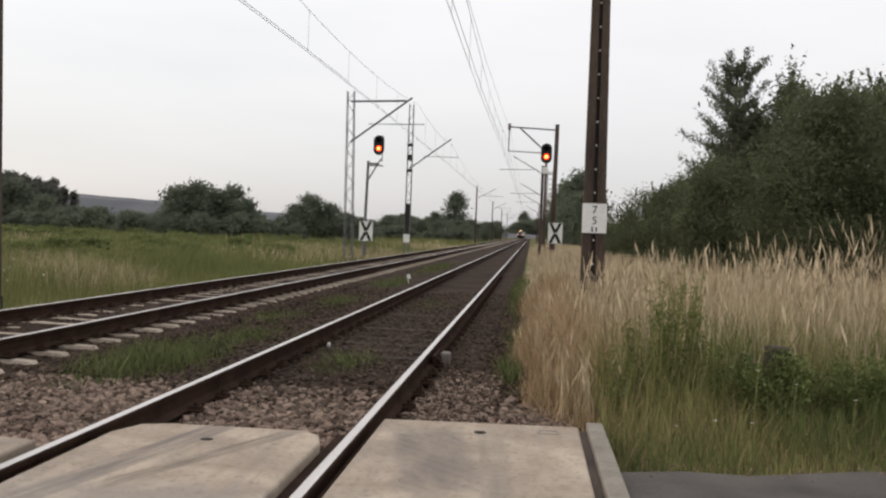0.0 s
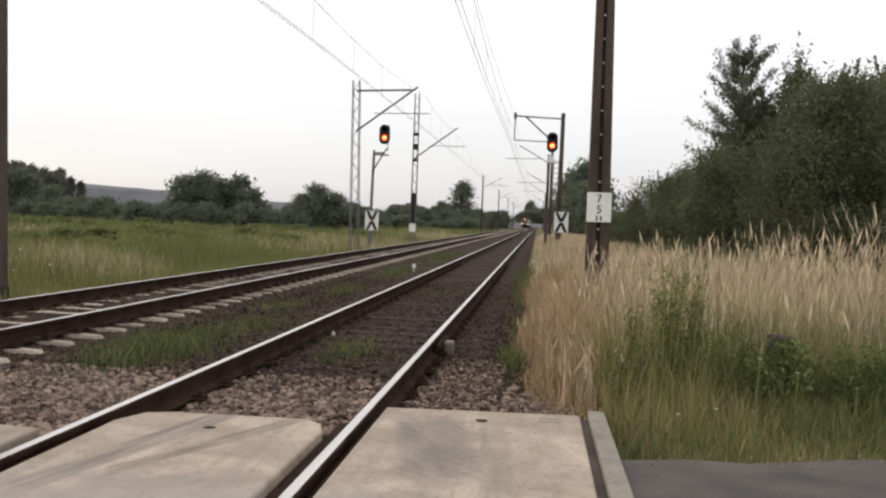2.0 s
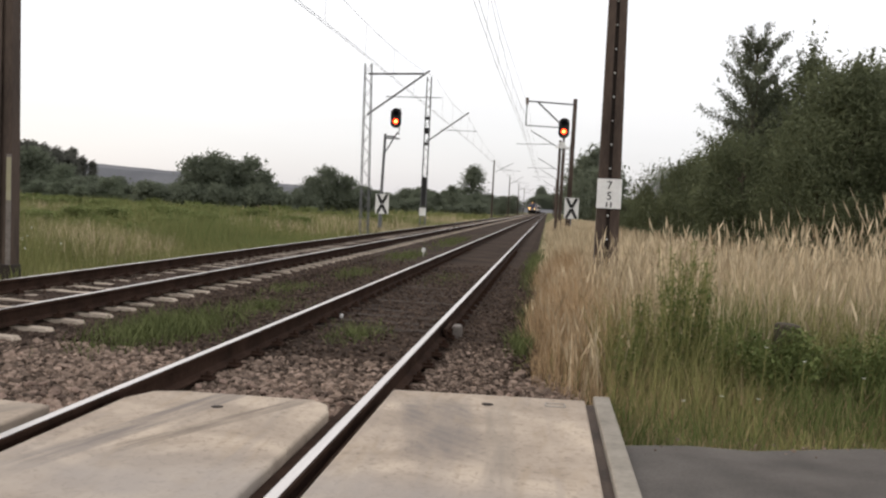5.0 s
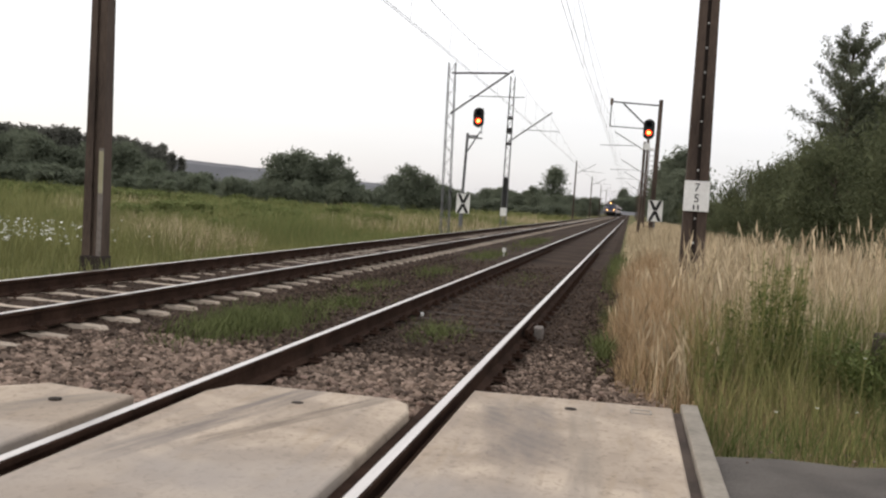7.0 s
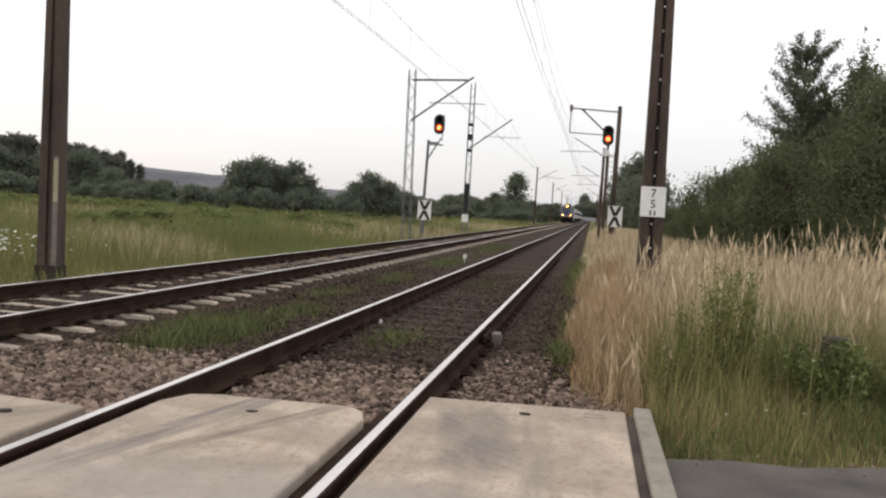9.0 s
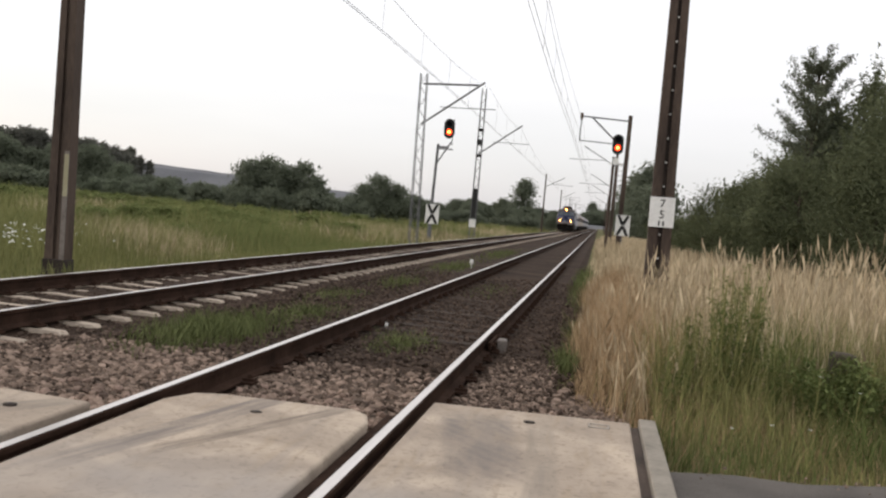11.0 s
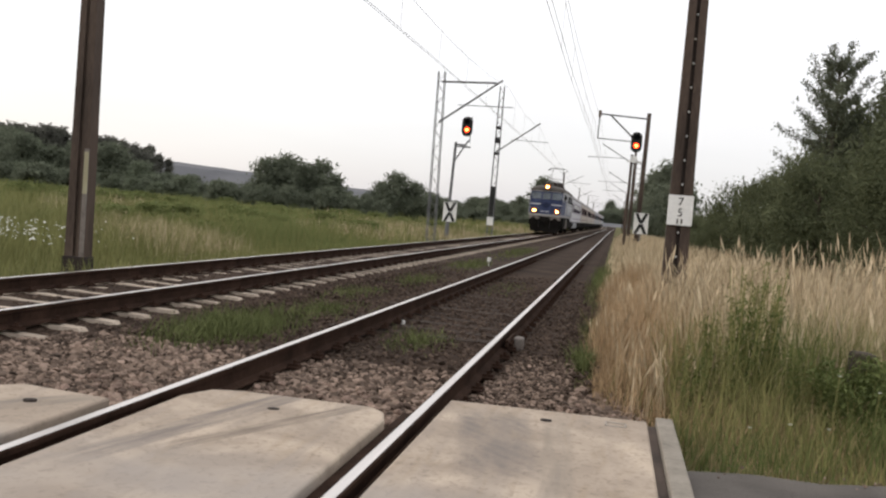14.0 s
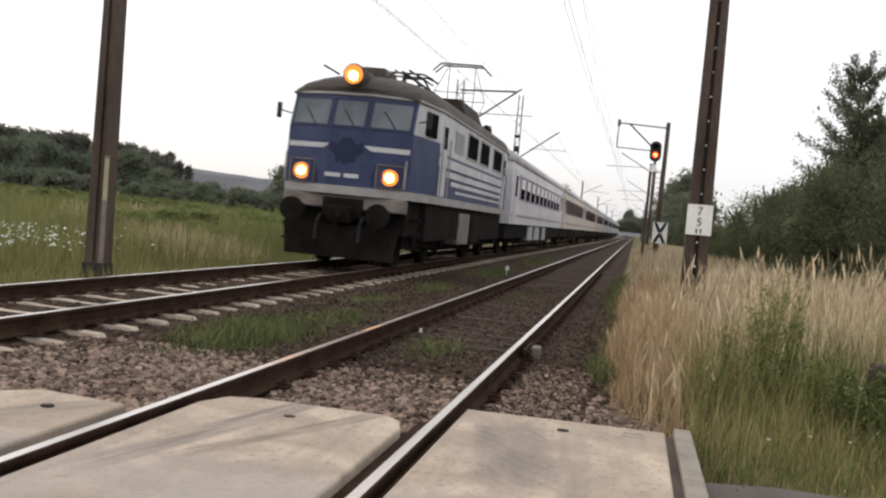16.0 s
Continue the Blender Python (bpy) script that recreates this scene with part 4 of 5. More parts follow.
    box(bm, -0.42, 0.42, 0.06, 0.34, 0.95, 1.36, 0.03)
    part("draw_gear_box", bm, M_UNDER, loco, "dark draw gear box")
    bm = B()
    box(bm, -0.24, 0.24, -0.12, 0.3, 0.86, 1.2, 0.03)
    path_rod(bm, [(0, -0.1, 1.05), (0, -0.28, 0.95), (0, -0.24, 0.55)], 0.045)
    part("coupling", bm, M_UNDER, loco, "dark screw coupling")
    for s in (-0.45, 0.45):
        bm = B()
        path_rod(bm, [(s, 0.1, 1.0), (s, -0.12, 0.85), (s, -0.14, 0.5)], 0.03)
        part("brake_hose", bm, M_BLACK, loco)
    bm = B()
    poly(bm, [(-1.12, 0.05, 0.16), (1.12, 0.05, 0.16), (1.20, 0.05, 0.82), (-1.20, 0.05, 0.82)], (0, 0.10, 0))
    part("snow_plough", bm, M_UNDER, loco, "grimy dark snow plough")
    # running gear colour already holds the shade below the body
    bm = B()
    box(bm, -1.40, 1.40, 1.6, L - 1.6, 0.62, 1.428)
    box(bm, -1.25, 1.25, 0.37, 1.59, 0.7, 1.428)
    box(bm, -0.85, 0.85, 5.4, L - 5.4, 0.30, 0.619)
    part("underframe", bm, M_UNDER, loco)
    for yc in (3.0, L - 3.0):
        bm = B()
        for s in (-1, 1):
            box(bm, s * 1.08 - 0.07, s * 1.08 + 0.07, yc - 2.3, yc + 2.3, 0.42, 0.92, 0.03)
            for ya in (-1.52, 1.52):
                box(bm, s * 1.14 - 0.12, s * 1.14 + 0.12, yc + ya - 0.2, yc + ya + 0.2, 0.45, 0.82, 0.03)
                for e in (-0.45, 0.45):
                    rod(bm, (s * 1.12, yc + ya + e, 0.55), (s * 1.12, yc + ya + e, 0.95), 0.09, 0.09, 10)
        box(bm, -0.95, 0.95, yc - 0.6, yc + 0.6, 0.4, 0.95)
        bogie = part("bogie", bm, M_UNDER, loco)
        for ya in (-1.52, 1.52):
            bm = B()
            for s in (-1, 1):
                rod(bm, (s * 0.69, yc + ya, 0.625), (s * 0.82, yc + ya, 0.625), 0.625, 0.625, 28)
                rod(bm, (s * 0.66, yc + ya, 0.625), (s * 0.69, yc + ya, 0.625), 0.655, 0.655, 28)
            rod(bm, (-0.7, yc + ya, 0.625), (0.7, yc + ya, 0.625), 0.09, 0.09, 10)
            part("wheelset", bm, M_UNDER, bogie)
    # roof equipment
    bm = B()
    for s in (-0.55, 0.55):
        path_rod(bm, [(s, 1.8, 4.20), (s, L - 1.8, 4.20)], 0.03)
        for k in range(8):
            y = 2.0 + k * 1.45
            rod(bm, (s, y, 3.7), (s, y, 4.19), 0.06, 0.045, 8)
    part("roof_busbar", bm, M_SLOT, loco, "dark busbar on insulators")
    for y0, y1, w, h in ((1.3, 2.3, 0.45, 4.18), (5.4, 7.0, 0.7, 4.20), (8.6, 11.6, 0.95, 4.52)):
        bm = B()
        poly(bm, [(x, y0, z) for x, z in ((-w, 3.75), (w, 3.75), (w * 0.62, h), (-w * 0.62, h))], (0, y1 - y0, 0))
        part("roof_box", bm, M_ROOF if y0 < 7 else M_SLOT, loco)
    # folded front pantograph
    bm = B()
    for s in (-0.5, 0.5):
        path_rod(bm, [(s, 2.5, 4.16), (s * 1.1, 3.9, 4.36), (s, 5.3, 4.16)], 0.03)
        path_rod(bm, [(s, 2.6, 4.36), (s, 5.2, 4.40)], 0.022)
    for y in (3.6, 4.2):
        path_rod(bm, [(-0.85, y, 4.32), (-0.6, y, 4.43), (0.6, y, 4.43), (0.85, y, 4.32)], 0.025)
    part("folded_pantograph", bm, M_SLOT, loco, "dark folded pantograph")
    # raised rear pantograph
    bm = B()
    yc, top = 11.6, 5.95
    for s in (-1, 1):
        for e in (-1, 1):
            path_rod(bm, [(s * 0.45, yc + e * 0.35, 4.06), (s * 0.62, yc + e * 1.05, 4.95), (s * 0.42, yc + e * 0.08, top - 0.08)], 0.013)
    for e in (-1, 1):
        path_rod(bm, [(-0.62, yc + e * 1.05, 4.95), (0.62, yc + e * 1.05, 4.95)], 0.014)
        path_rod(bm, [(-0.90, yc + e * 0.22, top - 0.26), (-0.64, yc + e * 0.22, top - 0.02), (0.64, yc + e * 0.22, top - 0.02), (0.90, yc + e * 0.22, top - 0.26)], 0.028)
    part("raised_pantograph", bm, M_SLOT, loco, "raised dark diamond pantograph")
    bm = B()
    for s in (-1, 1):
        path_rod(bm, [(s * 0.5, 0.7, 3.9), (s * 0.75, 0.55, 4.02), (s * 0.75, 0.38, 4.02)], 0.022)
    part("horn", bm, M_ROOF, loco)
    return loco


def make_coach(k, paint, band, label):
    """Front end at y = 0, 25 m long."""
    c = empty("passenger_coach", label, "railway coach", "coaches of the train")
    L, S = 25.0, 1.42
    bm = B()
    prof = [(-S, 1.15), (S, 1.15), (S + 0.01, 2.4), (S - 0.06, 3.35), (-S + 0.06, 3.35), (-S - 0.01, 2.4)]
    poly(bm, [(x, 0.15, z) for x, z in prof], (0, L - 0.3, 0))
    part("body", bm, paint, c)
    bm = B()
    out = [((S - 0.04) * math.sin(a), 0.12, 3.351 + 0.66 * max(math.cos(a), 0) ** 0.75) for a in [(-0.5 + j / 12) * math.pi for j in range(13)]]
    poly(bm, out, (0, L - 0.24, 0))
    part("roof", bm, M_COACHROOF, c, "grey curved roof", True)
    for s in (-1, 1):
        def plate(name, y0, y1, z0, z1, m, t, lab=""):
            bm = B()
            x = s * (S - 0.03)
            box(bm, min(x, x + s * (0.04 + t)), max(x, x + s * (0.04 + t)), y0, y1, z0, z1)
            return part(name, bm, m, c, lab)
        plate("window_band", 2.3, L - 2.3, 2.05, 2.98, band, 0.006, "coloured band round the windows")
        plate("stripe", 0.4, L - 0.4, 1.42, 1.52, band, 0.006, "thin painted stripe")
        for j in range(10):
            y = 2.75 + j * 1.93
            plate("window", y, y + 1.25, 2.12, 2.92, M_DARKGLASS, 0.014)
            if k == 0:
                plate("blind", y + 0.06, y + 1.19, 2.50, 2.88, M_WHITE, 0.018, "pale window blind")
        for y in (0.75, L - 1.75):
            plate("door", y, y + 1.0, 1.2, 3.1, paint, 0.012)
            plate("door_window", y + 0.25, y + 0.75, 2.15, 2.9, M_DARKGLASS, 0.02)
        x = s * 1.1
        for y0, y1 in ((7.5, 9.3), (10.2, 12.4), (14.0, 15.6)):
            bm = B()
            box(bm, min(x, x + s * 0.25), max(x, x + s * 0.25), y0, y1, 0.5, 1.1, 0.02)
            part("equipment_box", bm, M_COACH_C if k == 0 else M_UNDER, c)
    # coach underside: shade put into the same near-black colour
    bm = B()
    box(bm, -1.3, 1.3, 0.2, L - 0.2, 0.62, 1.149)
    box(bm, -1.15, 1.15, 6.2, L - 6.2, 0.36, 0.619)
    part("underframe", bm, M_UNDER, c)
    for y in (-0.15, L - 0.15):
        bm = B()
        box(bm, -0.6, 0.6, y, y + 0.3, 1.2, 3.3, 0.08)
        part("gangway", bm, M_BLACK, c, "black gangway bellows")
    for yc in (3.6, L - 3.6):
        bm = B()
        for s in (-1, 1):
            box(bm, s * 1.0 - 0.08, s * 1.0 + 0.08, yc - 1.7, yc + 1.7, 0.45, 0.75, 0.03)
            for ya in (-1.28, 1.28):
                rod(bm, (s * 0.69, yc + ya, 0.46), (s * 0.82, yc + ya, 0.46), 0.46, 0.46, 20)
        part("bogie", bm, M_UNDER, c)
    return c


TRAIN = [(make_loco(), 0.0)]
proto = [make_coach(0, M_COACH_A, M_BAND_A, "light grey passenger coach with pale window blinds"),
         make_coach(1, M_COACH_B, M_BAND_B, "cream passenger coach with a maroon window band"),
         make_coach(2, M_COACH_C, M_BAND_C, "dull grey passenger coach with a bluish window band")]
for k, which in enumerate((0, 1, 1, 1, 2, 2, 1, 2, 2)):
    ob = proto[which] if k in (0, 1, 4) else copy_thing(proto[which], Matrix.Identity(4))
    TRAIN.append((ob, 15.45 + 25.4 * k))


# ---- vegetation ----
rng = np.random.default_rng(7)


def blades(xy, height, width, lean, segs=2, z=None):
    """Curved grass blades as ribbons: verts and faces."""
    n = len(xy)
    a = rng.uniform(0, math.tau, n)
    side = np.stack([np.cos(a), np.sin(a), np.zeros(n)], -1) * (width / 2)[:, None]
    b = rng.uniform(0, math.tau, n)
    bend = np.stack([np.cos(b), np.sin(b), np.zeros(n)], -1) * (lean * height)[:, None]
    base = np.concatenate([xy, (ground_z(xy[:, 0], xy[:, 1]) - 0.03 if z is None else z)[:, None]], 1)
    rows = []
    for k in range(segs + 1):
        u = k / segs
        p = base + bend * u * u
        p[:, 2] += height * u * (1 - 0.15 * u * lean)
        w = 1 - 0.85 * u
        rows += [p - side * w, p + side * w]
    v = np.stack(rows, 1).reshape(-1, 3)
    i = np.arange(n)[:, None] * (2 * segs + 2)
    f = np.concatenate([np.stack([i + 2 * k, i + 2 * k + 1, i + 2 * k + 3, i + 2 * k + 2], -1) for k in range(segs)], 1).reshape(-1, 4)
    return v, f


def stalks(xy, height, head):
    """Dry stalks: a thin bent stem with a loose spindle-shaped seed head."""
    n = len(xy)
    v1, f1 = blades(xy, height, np.full(n, 0.0085) * rng.uniform(0.7, 1.5, n), rng.uniform(0.05, 0.3, n), 3)
    tops = (v1.reshape(n, 8, 3)[:, 6] + v1.reshape(n, 8, 3)[:, 7]) / 2
    prev = (v1.reshape(n, 8, 3)[:, 4] + v1.reshape(n, 8, 3)[:, 5]) / 2
    d = tops - prev
    d /= np.linalg.norm(d, axis=1)[:, None]
    a = rng.uniform(0, math.tau, n)
    s = np.stack([np.cos(a), np.sin(a), np.zeros(n)], -1)
    w = (head * 0.055)[:, None]
    p = [tops - d * head[:, None], tops - d * (head * 0.45)[:, None] + s * w, tops + d * (head * 0.15)[:, None], tops - d * (head * 0.45)[:, None] - s * w]
    v2 = np.stack(p, 1).reshape(-1, 3)
    f2 = (np.arange(n)[:, None] * 4 + np.arange(4)[None]) + len(v1)
    return np.concatenate([v1, v2]), np.concatenate([f1, f2])


def scatter(n, x0, x1, y0, y1, keep):
    p = np.stack([rng.uniform(x0, x1, n), rng.uniform(y0, y1, n)], -1)
    return p[keep(p[:, 0], p[:, 1])]


def patch(x, y, s=1.0, k=0.0):
    """Smooth pseudo-random field, 0 to 1."""
    return 0.5 + 0.25 * (np.sin(1.3 * s * x + 0.7 * s * y + k) + np.sin(0.6 * s * x - 1.1 * s * y + 2.1 * k + 1)) * (0.7 + 0.3 * np.sin(2.9 * s * x + 2.3 * s * y + k))


def stuff(name, v, f, m, label, category):
    return tagged(new(name, raw(name, v, f, m)), label, category, kind="stuff")


def verge_edge(y):
    return 1.72 + 0.12 * np.sin(y * 0.9) + 0.06 * np.sin(y * 2.7)


def road_edge(x):
    return 5.30 + (x - 2.285) * 0.22


def make_verge():
    # tall straw-coloured grass along the line
    p = scatter(44000, 1.6, 9.5, 6.9, 24, lambda x, y: (x > verge_edge(y) + 0.38 * rng.random(len(x))) & (y > 7.0 + 1.5 * np.clip(2.2 - x, 0, 1) + 0.42 * np.clip(x - 2.3, 0, 9) + 0.6 * patch(x, y, 1.5)))
    edge = np.clip((p[:, 0] - verge_edge(p[:, 1])) / 1.1, 0.40, 1) * np.clip((p[:, 1] - 6.6) / 2.6, 0.4, 1)
    h = rng.uniform(0.70, 1.25, len(p)) * (0.40 + 0.60 * edge) * (0.60 + 0.66 * patch(p[:, 0], p[:, 1], 0.8, 3))
    h *= np.where((p[:, 0] > 3.6), 1.18, 0.99) * np.interp(p[:, 1], [8.5, 12, 16, 24], [1.05, 0.92, 0.76, 0.68])
    pick = rng.random(len(p)) < 0.30
    v, f = stalks(p[pick], h[pick] * rng.uniform(0.88, 1.08, pick.sum()), rng.uniform(0.10, 0.22, pick.sum()))
    stuff("tall_dry_grass", v, f, M_DRY, "tall straw-coloured dry grass with feathery seed heads", "grass")
    lush = ~pick & (rng.random(len(p)) < 0.05 + 0.95 * np.clip(patch(p[:, 0], p[:, 1], 1.9, 5) - 0.25, 0, 1) + 0.5 * np.clip((10.5 - p[:, 1]) / 3.5, 0, 1))
    v, f = blades(p[lush], h[lush] * rng.uniform(0.35, 0.75, lush.sum()), rng.uniform(0.006, 0.013, lush.sum()), rng.uniform(0.1, 0.5, lush.sum()), 3)
    stuff("green_undergrowth", v, f, M_GREEN, "green grass blades among the dry stalks", "grass")
    rest = ~pick & ~lush
    v, f = blades(p[rest], h[rest] * rng.uniform(0.5, 1.02, rest.sum()), rng.uniform(0.005, 0.011, rest.sum()), rng.uniform(0.05, 0.6, rest.sum()), 3)
    stuff("dry_grass_blades", v, f, M_DRY, "dense straw-coloured grass blades", "grass")
    q = scatter(420, 2.4, 8.5, 7.8, 18, lambda x, y: (y > 7.4 + 0.42 * np.clip(x - 2.3, 0, 9)) & (patch(x, y, 1.3, 6) > 0.35))
    v, f = stalks(q, rng.uniform(1.0, 1.5, len(q)) * np.where(q[:, 0] > 3.4, 1.0, 0.85), rng.uniform(0.16, 0.30, len(q)))
    stuff("tall_reed_stalks", v, f, M_DRY, "scattered taller pale stalks with long plumes", "grass")
    # russet leaning grass beside the near track
    p = scatter(30000, 1.6, 3.0, 6.6, 22, lambda x, y: (x > verge_edge(y) - 0.08) & (x < verge_edge(y) + 0.75) & (y > 6.95 + 1.5 * np.clip(2.3 - x, 0, 1)) & (rng.random(len(x)) < 0.30 + 0.9 * patch(x, y, 3.2, 4)))
    h = rng.uniform(0.25, 0.95, len(p)) * np.clip((p[:, 0] - verge_edge(p[:, 1]) + 0.40) / 0.9, 0.4, 1) * (0.55 + 0.65 * patch(p[:, 0], p[:, 1], 2.6, 1))
    h *= np.clip((p[:, 1] - 6.3) / 1.8, 0.45, 1)
    v, f = blades(p, h, rng.uniform(0.005, 0.011, len(p)), rng.uniform(0.08, 0.6, len(p)), 3)
    stuff("russet_grass", v, f, M_RUSSET, "reddish-brown dry grass leaning over the ballast", "grass")
    # farther along the line
    p = scatter(26000, 1.6, 12, 24, 110, lambda x, y: x > verge_edge(y))
    h = rng.uniform(0.5, 0.85, len(p)) * np.clip((p[:, 0] - verge_edge(p[:, 1])) / 1.5 + 0.35, 0.35, 1)
    v, f = blades(p, h, rng.uniform(0.02, 0.05, len(p)), rng.uniform(0.1, 0.4, len(p)), 2)
    stuff("far_dry_grass", v, f, M_DRY, "straw-coloured grass verge stretching along the line", "grass")
    # green grass in front, down to the road edge
    p = scatter(66000, 2.3, 9.5, 5.0, 11.5, lambda x, y: (y > road_edge(x) - 0.04 + 0.10 * patch(x, y, 4)) & (y < 7.6 + 0.55 * np.clip(x - 2.3, 0, 9) + 1.4 * patch(x, y, 1.2, 2)))
    depth = np.clip((p[:, 1] - road_edge(p[:, 0])) / 2.3, 0.13, 1)
    h = rng.uniform(0.14, 0.85, len(p)) * depth ** 1.05 * (0.55 + 0.75 * patch(p[:, 0], p[:, 1], 3.0, 7))
    wide = rng.uniform(0.004, 0.0105, len(p))
    lean = rng.uniform(0.05, 0.55, len(p))
    deep = patch(p[:, 0], p[:, 1], 2.4, 9) + 0.35 * rng.random(len(p)) > 0.74
    v, f = blades(p[~deep], h[~deep], wide[~deep], lean[~deep], 3)
    stuff("green_grass", v, f, M_GREEN, "olive green grass at the road edge", "grass")
    v, f = blades(p[deep], h[deep] * 1.1, wide[deep] * 1.3, lean[deep], 3)
    stuff("lush_grass", v, f, M_WEED, "clumps of lush dark green grass", "grass")
    p = p[rng.random(len(p)) < np.clip(0.90 - 0.32 * (p[:, 1] - road_edge(p[:, 0])), 0.20, 0.75)]
    h = rng.uniform(0.12, 0.42, len(p)) * np.clip((p[:, 1] - road_edge(p[:, 0])) / 1.6, 0.30, 1)
    v, f = blades(p, h, rng.uniform(0.003, 0.006, len(p)), rng.uniform(0.2, 0.6, len(p)), 2)
    stuff("withered_grass", v, f, M_RUSSET, "withered brown grass between the green at the road edge", "grass")
    # green tufts on the path between the tracks and along the ballast
    tufts = []
    for cx, cy, rx, ry, n, hh in ((-1.95, 9.6, 0.42, 1.4, 2300, 0.26), (-1.75, 12.2, 0.35, 1.0, 600, 0.18), (-2.1, 15.0, 0.3, 1.2, 380, 0.16), (-1.9, 19.0, 0.35, 1.6, 420, 0.18), (-2.0, 27, 0.4, 3, 480, 0.18), (-2.0, 40, 0.5, 7, 650, 0.18),
                                 (-0.15, 10.3, 0.28, 0.8, 600, 0.16), (1.60, 10.0, 0.12, 0.6, 420, 0.26), (1.6, 13, 0.15, 2.0, 260, 0.20), (-0.1, 19, 0.4, 2.0, 300, 0.12), (1.55, 24, 0.2, 7, 900, 0.3)):
        q = np.stack([rng.normal(cx, rx * 0.55, n), rng.normal(cy, ry * 0.5, n)], -1)
        tufts.append(blades(q, rng.uniform(0.35, 1.0, n) * hh, rng.uniform(0.006, 0.014, n) * (1 + cy / 30), rng.uniform(0.1, 0.7, n), 2, np.full(n, -0.24)))
    off = np.cumsum([0] + [len(t[0]) for t in tufts[:-1]])
    stuff("track_weeds", np.concatenate([t[0] for t in tufts]), np.concatenate([t[1] + o for t, o in zip(tufts, off)]), M_TUFT, "green weeds and grass tufts growing in the ballast", "weeds")


make_verge()


def make_weed(name, x, y, h, spread, n, leaf, label, cat="weed", stems=7, slim=0.26):
    """A leafy weed: several upright stems with many small broad leaves."""
    z = float(ground_z(np.array(x), np.array(y)))
    w = empty(name, label, cat, at=pose(x, y, z))
    tips = []
    for k in range(stems):
        a = random.uniform(0, math.tau)
        r = spread * random.uniform(0.2, 1)
        tip = Vector((r * math.cos(a), r * math.sin(a), h * random.uniform(0.7, 1)))
        bm = B()
        rod(bm, (tip.x * 0.3, tip.y * 0.3, -0.05), tip, 0.008, 0.003, 5)
        part("stem", bm, M_GREEN, w)
        tips.append(tip)
    vs, fs = [], []
    for k in range(n):
        tip = random.choice(tips)
        u = random.uniform(0.12, 1.0) ** 0.8
        p = Vector((tip.x * (0.3 + 0.7 * u), tip.y * (0.3 + 0.7 * u), tip.z * u)) + Vector((random.gauss(0, 0.05), random.gauss(0, 0.05), random.gauss(0, 0.03))) * max(spread, 0.25) * 2.0
        s = leaf * random.uniform(0.5, 1.2) * (1.25 - 0.6 * u)
        e = Euler((random.uniform(-1, 1), random.uniform(-1, 1), random.uniform(0, math.tau)))
        i = len(vs)
        vs += [p + e.to_matrix() @ Vector(q) * s for q in ((-0.5, 0, 0), (0, -slim, 0.05), (0.6, 0, -0.08), (0, slim, 0.05))]
        fs.append((i, i + 1, i + 2, i + 3))
    ob = new("leaves", raw("leaves", [tuple(v) for v in vs], fs, M_WEED))
    ob.parent = w


def make_weeds():
    make_weed("leafy_bush", 3.60, 7.35, 0.60, 0.42, 3600, 0.058, "dark green leafy bush in the grass", "bush", 14)
    make_weed("leafy_bush", 4.15, 7.5, 0.58, 0.48, 3200, 0.056, "low green leafy bush in the grass", "bush", 12)
    for x, y, h in ((2.78, 7.5, 0.92), (2.62, 7.7, 0.80), (2.92, 7.6, 1.0), (3.05, 7.8, 0.95), (2.85, 7.9, 1.05), (2.45, 7.3, 0.50), (3.2, 7.4, 0.6), (5.2, 8.3, 0.7)):
        make_weed("tall_weed", x, y, h * 1.2, 0.17, 400, 0.075, "tall green weed with narrow leaves among grass", "weed", 9, 0.10)
    bm = B()
    box(bm, -0.085, 0.085, -0.085, 0.085, -0.3, 0.60, 0.03)
    thing("marker_stump", bm, M_BARK, "short dark square post hidden in the weeds", "marker post", at=pose(3.66, 7.75, -0.14, 0, 3, 8))
    for x, y, h in ((2.95, 6.35, 0.27), (3.2, 6.45, 0.25), (3.35, 7.0, 0.5), (3.6, 6.95, 0.42), (3.95, 6.8, 0.35), (4.3, 6.9, 0.33), (2.7, 6.25, 0.24)):
        z = float(ground_z(np.array(x), np.array(y)))
        fl = empty("daisy", "small white wild flower on a thin stem", "flower", "wild flowers", at=pose(x, y, z))
        bm = B()
        rod(bm, (0, 0, -0.03), (0.02, -0.02, h), 0.004, 0.003, 5)
        part("stem", bm, M_GREEN, fl)
        bm = B()
        for k in range(7):
            a = k * math.tau / 7
            bm.faces.new([bm.verts.new((0.02 + r * math.cos(a + d), -0.02 + r * math.sin(a + d), h + 0.004 + zz)) for r, d, zz in ((0.002, 0, 0), (0.012, -0.25, 0.006), (0.015, 0, 0.004), (0.012, 0.25, 0.006))])
        part("petals", bm, M_FLOWER, fl)


make_weeds()


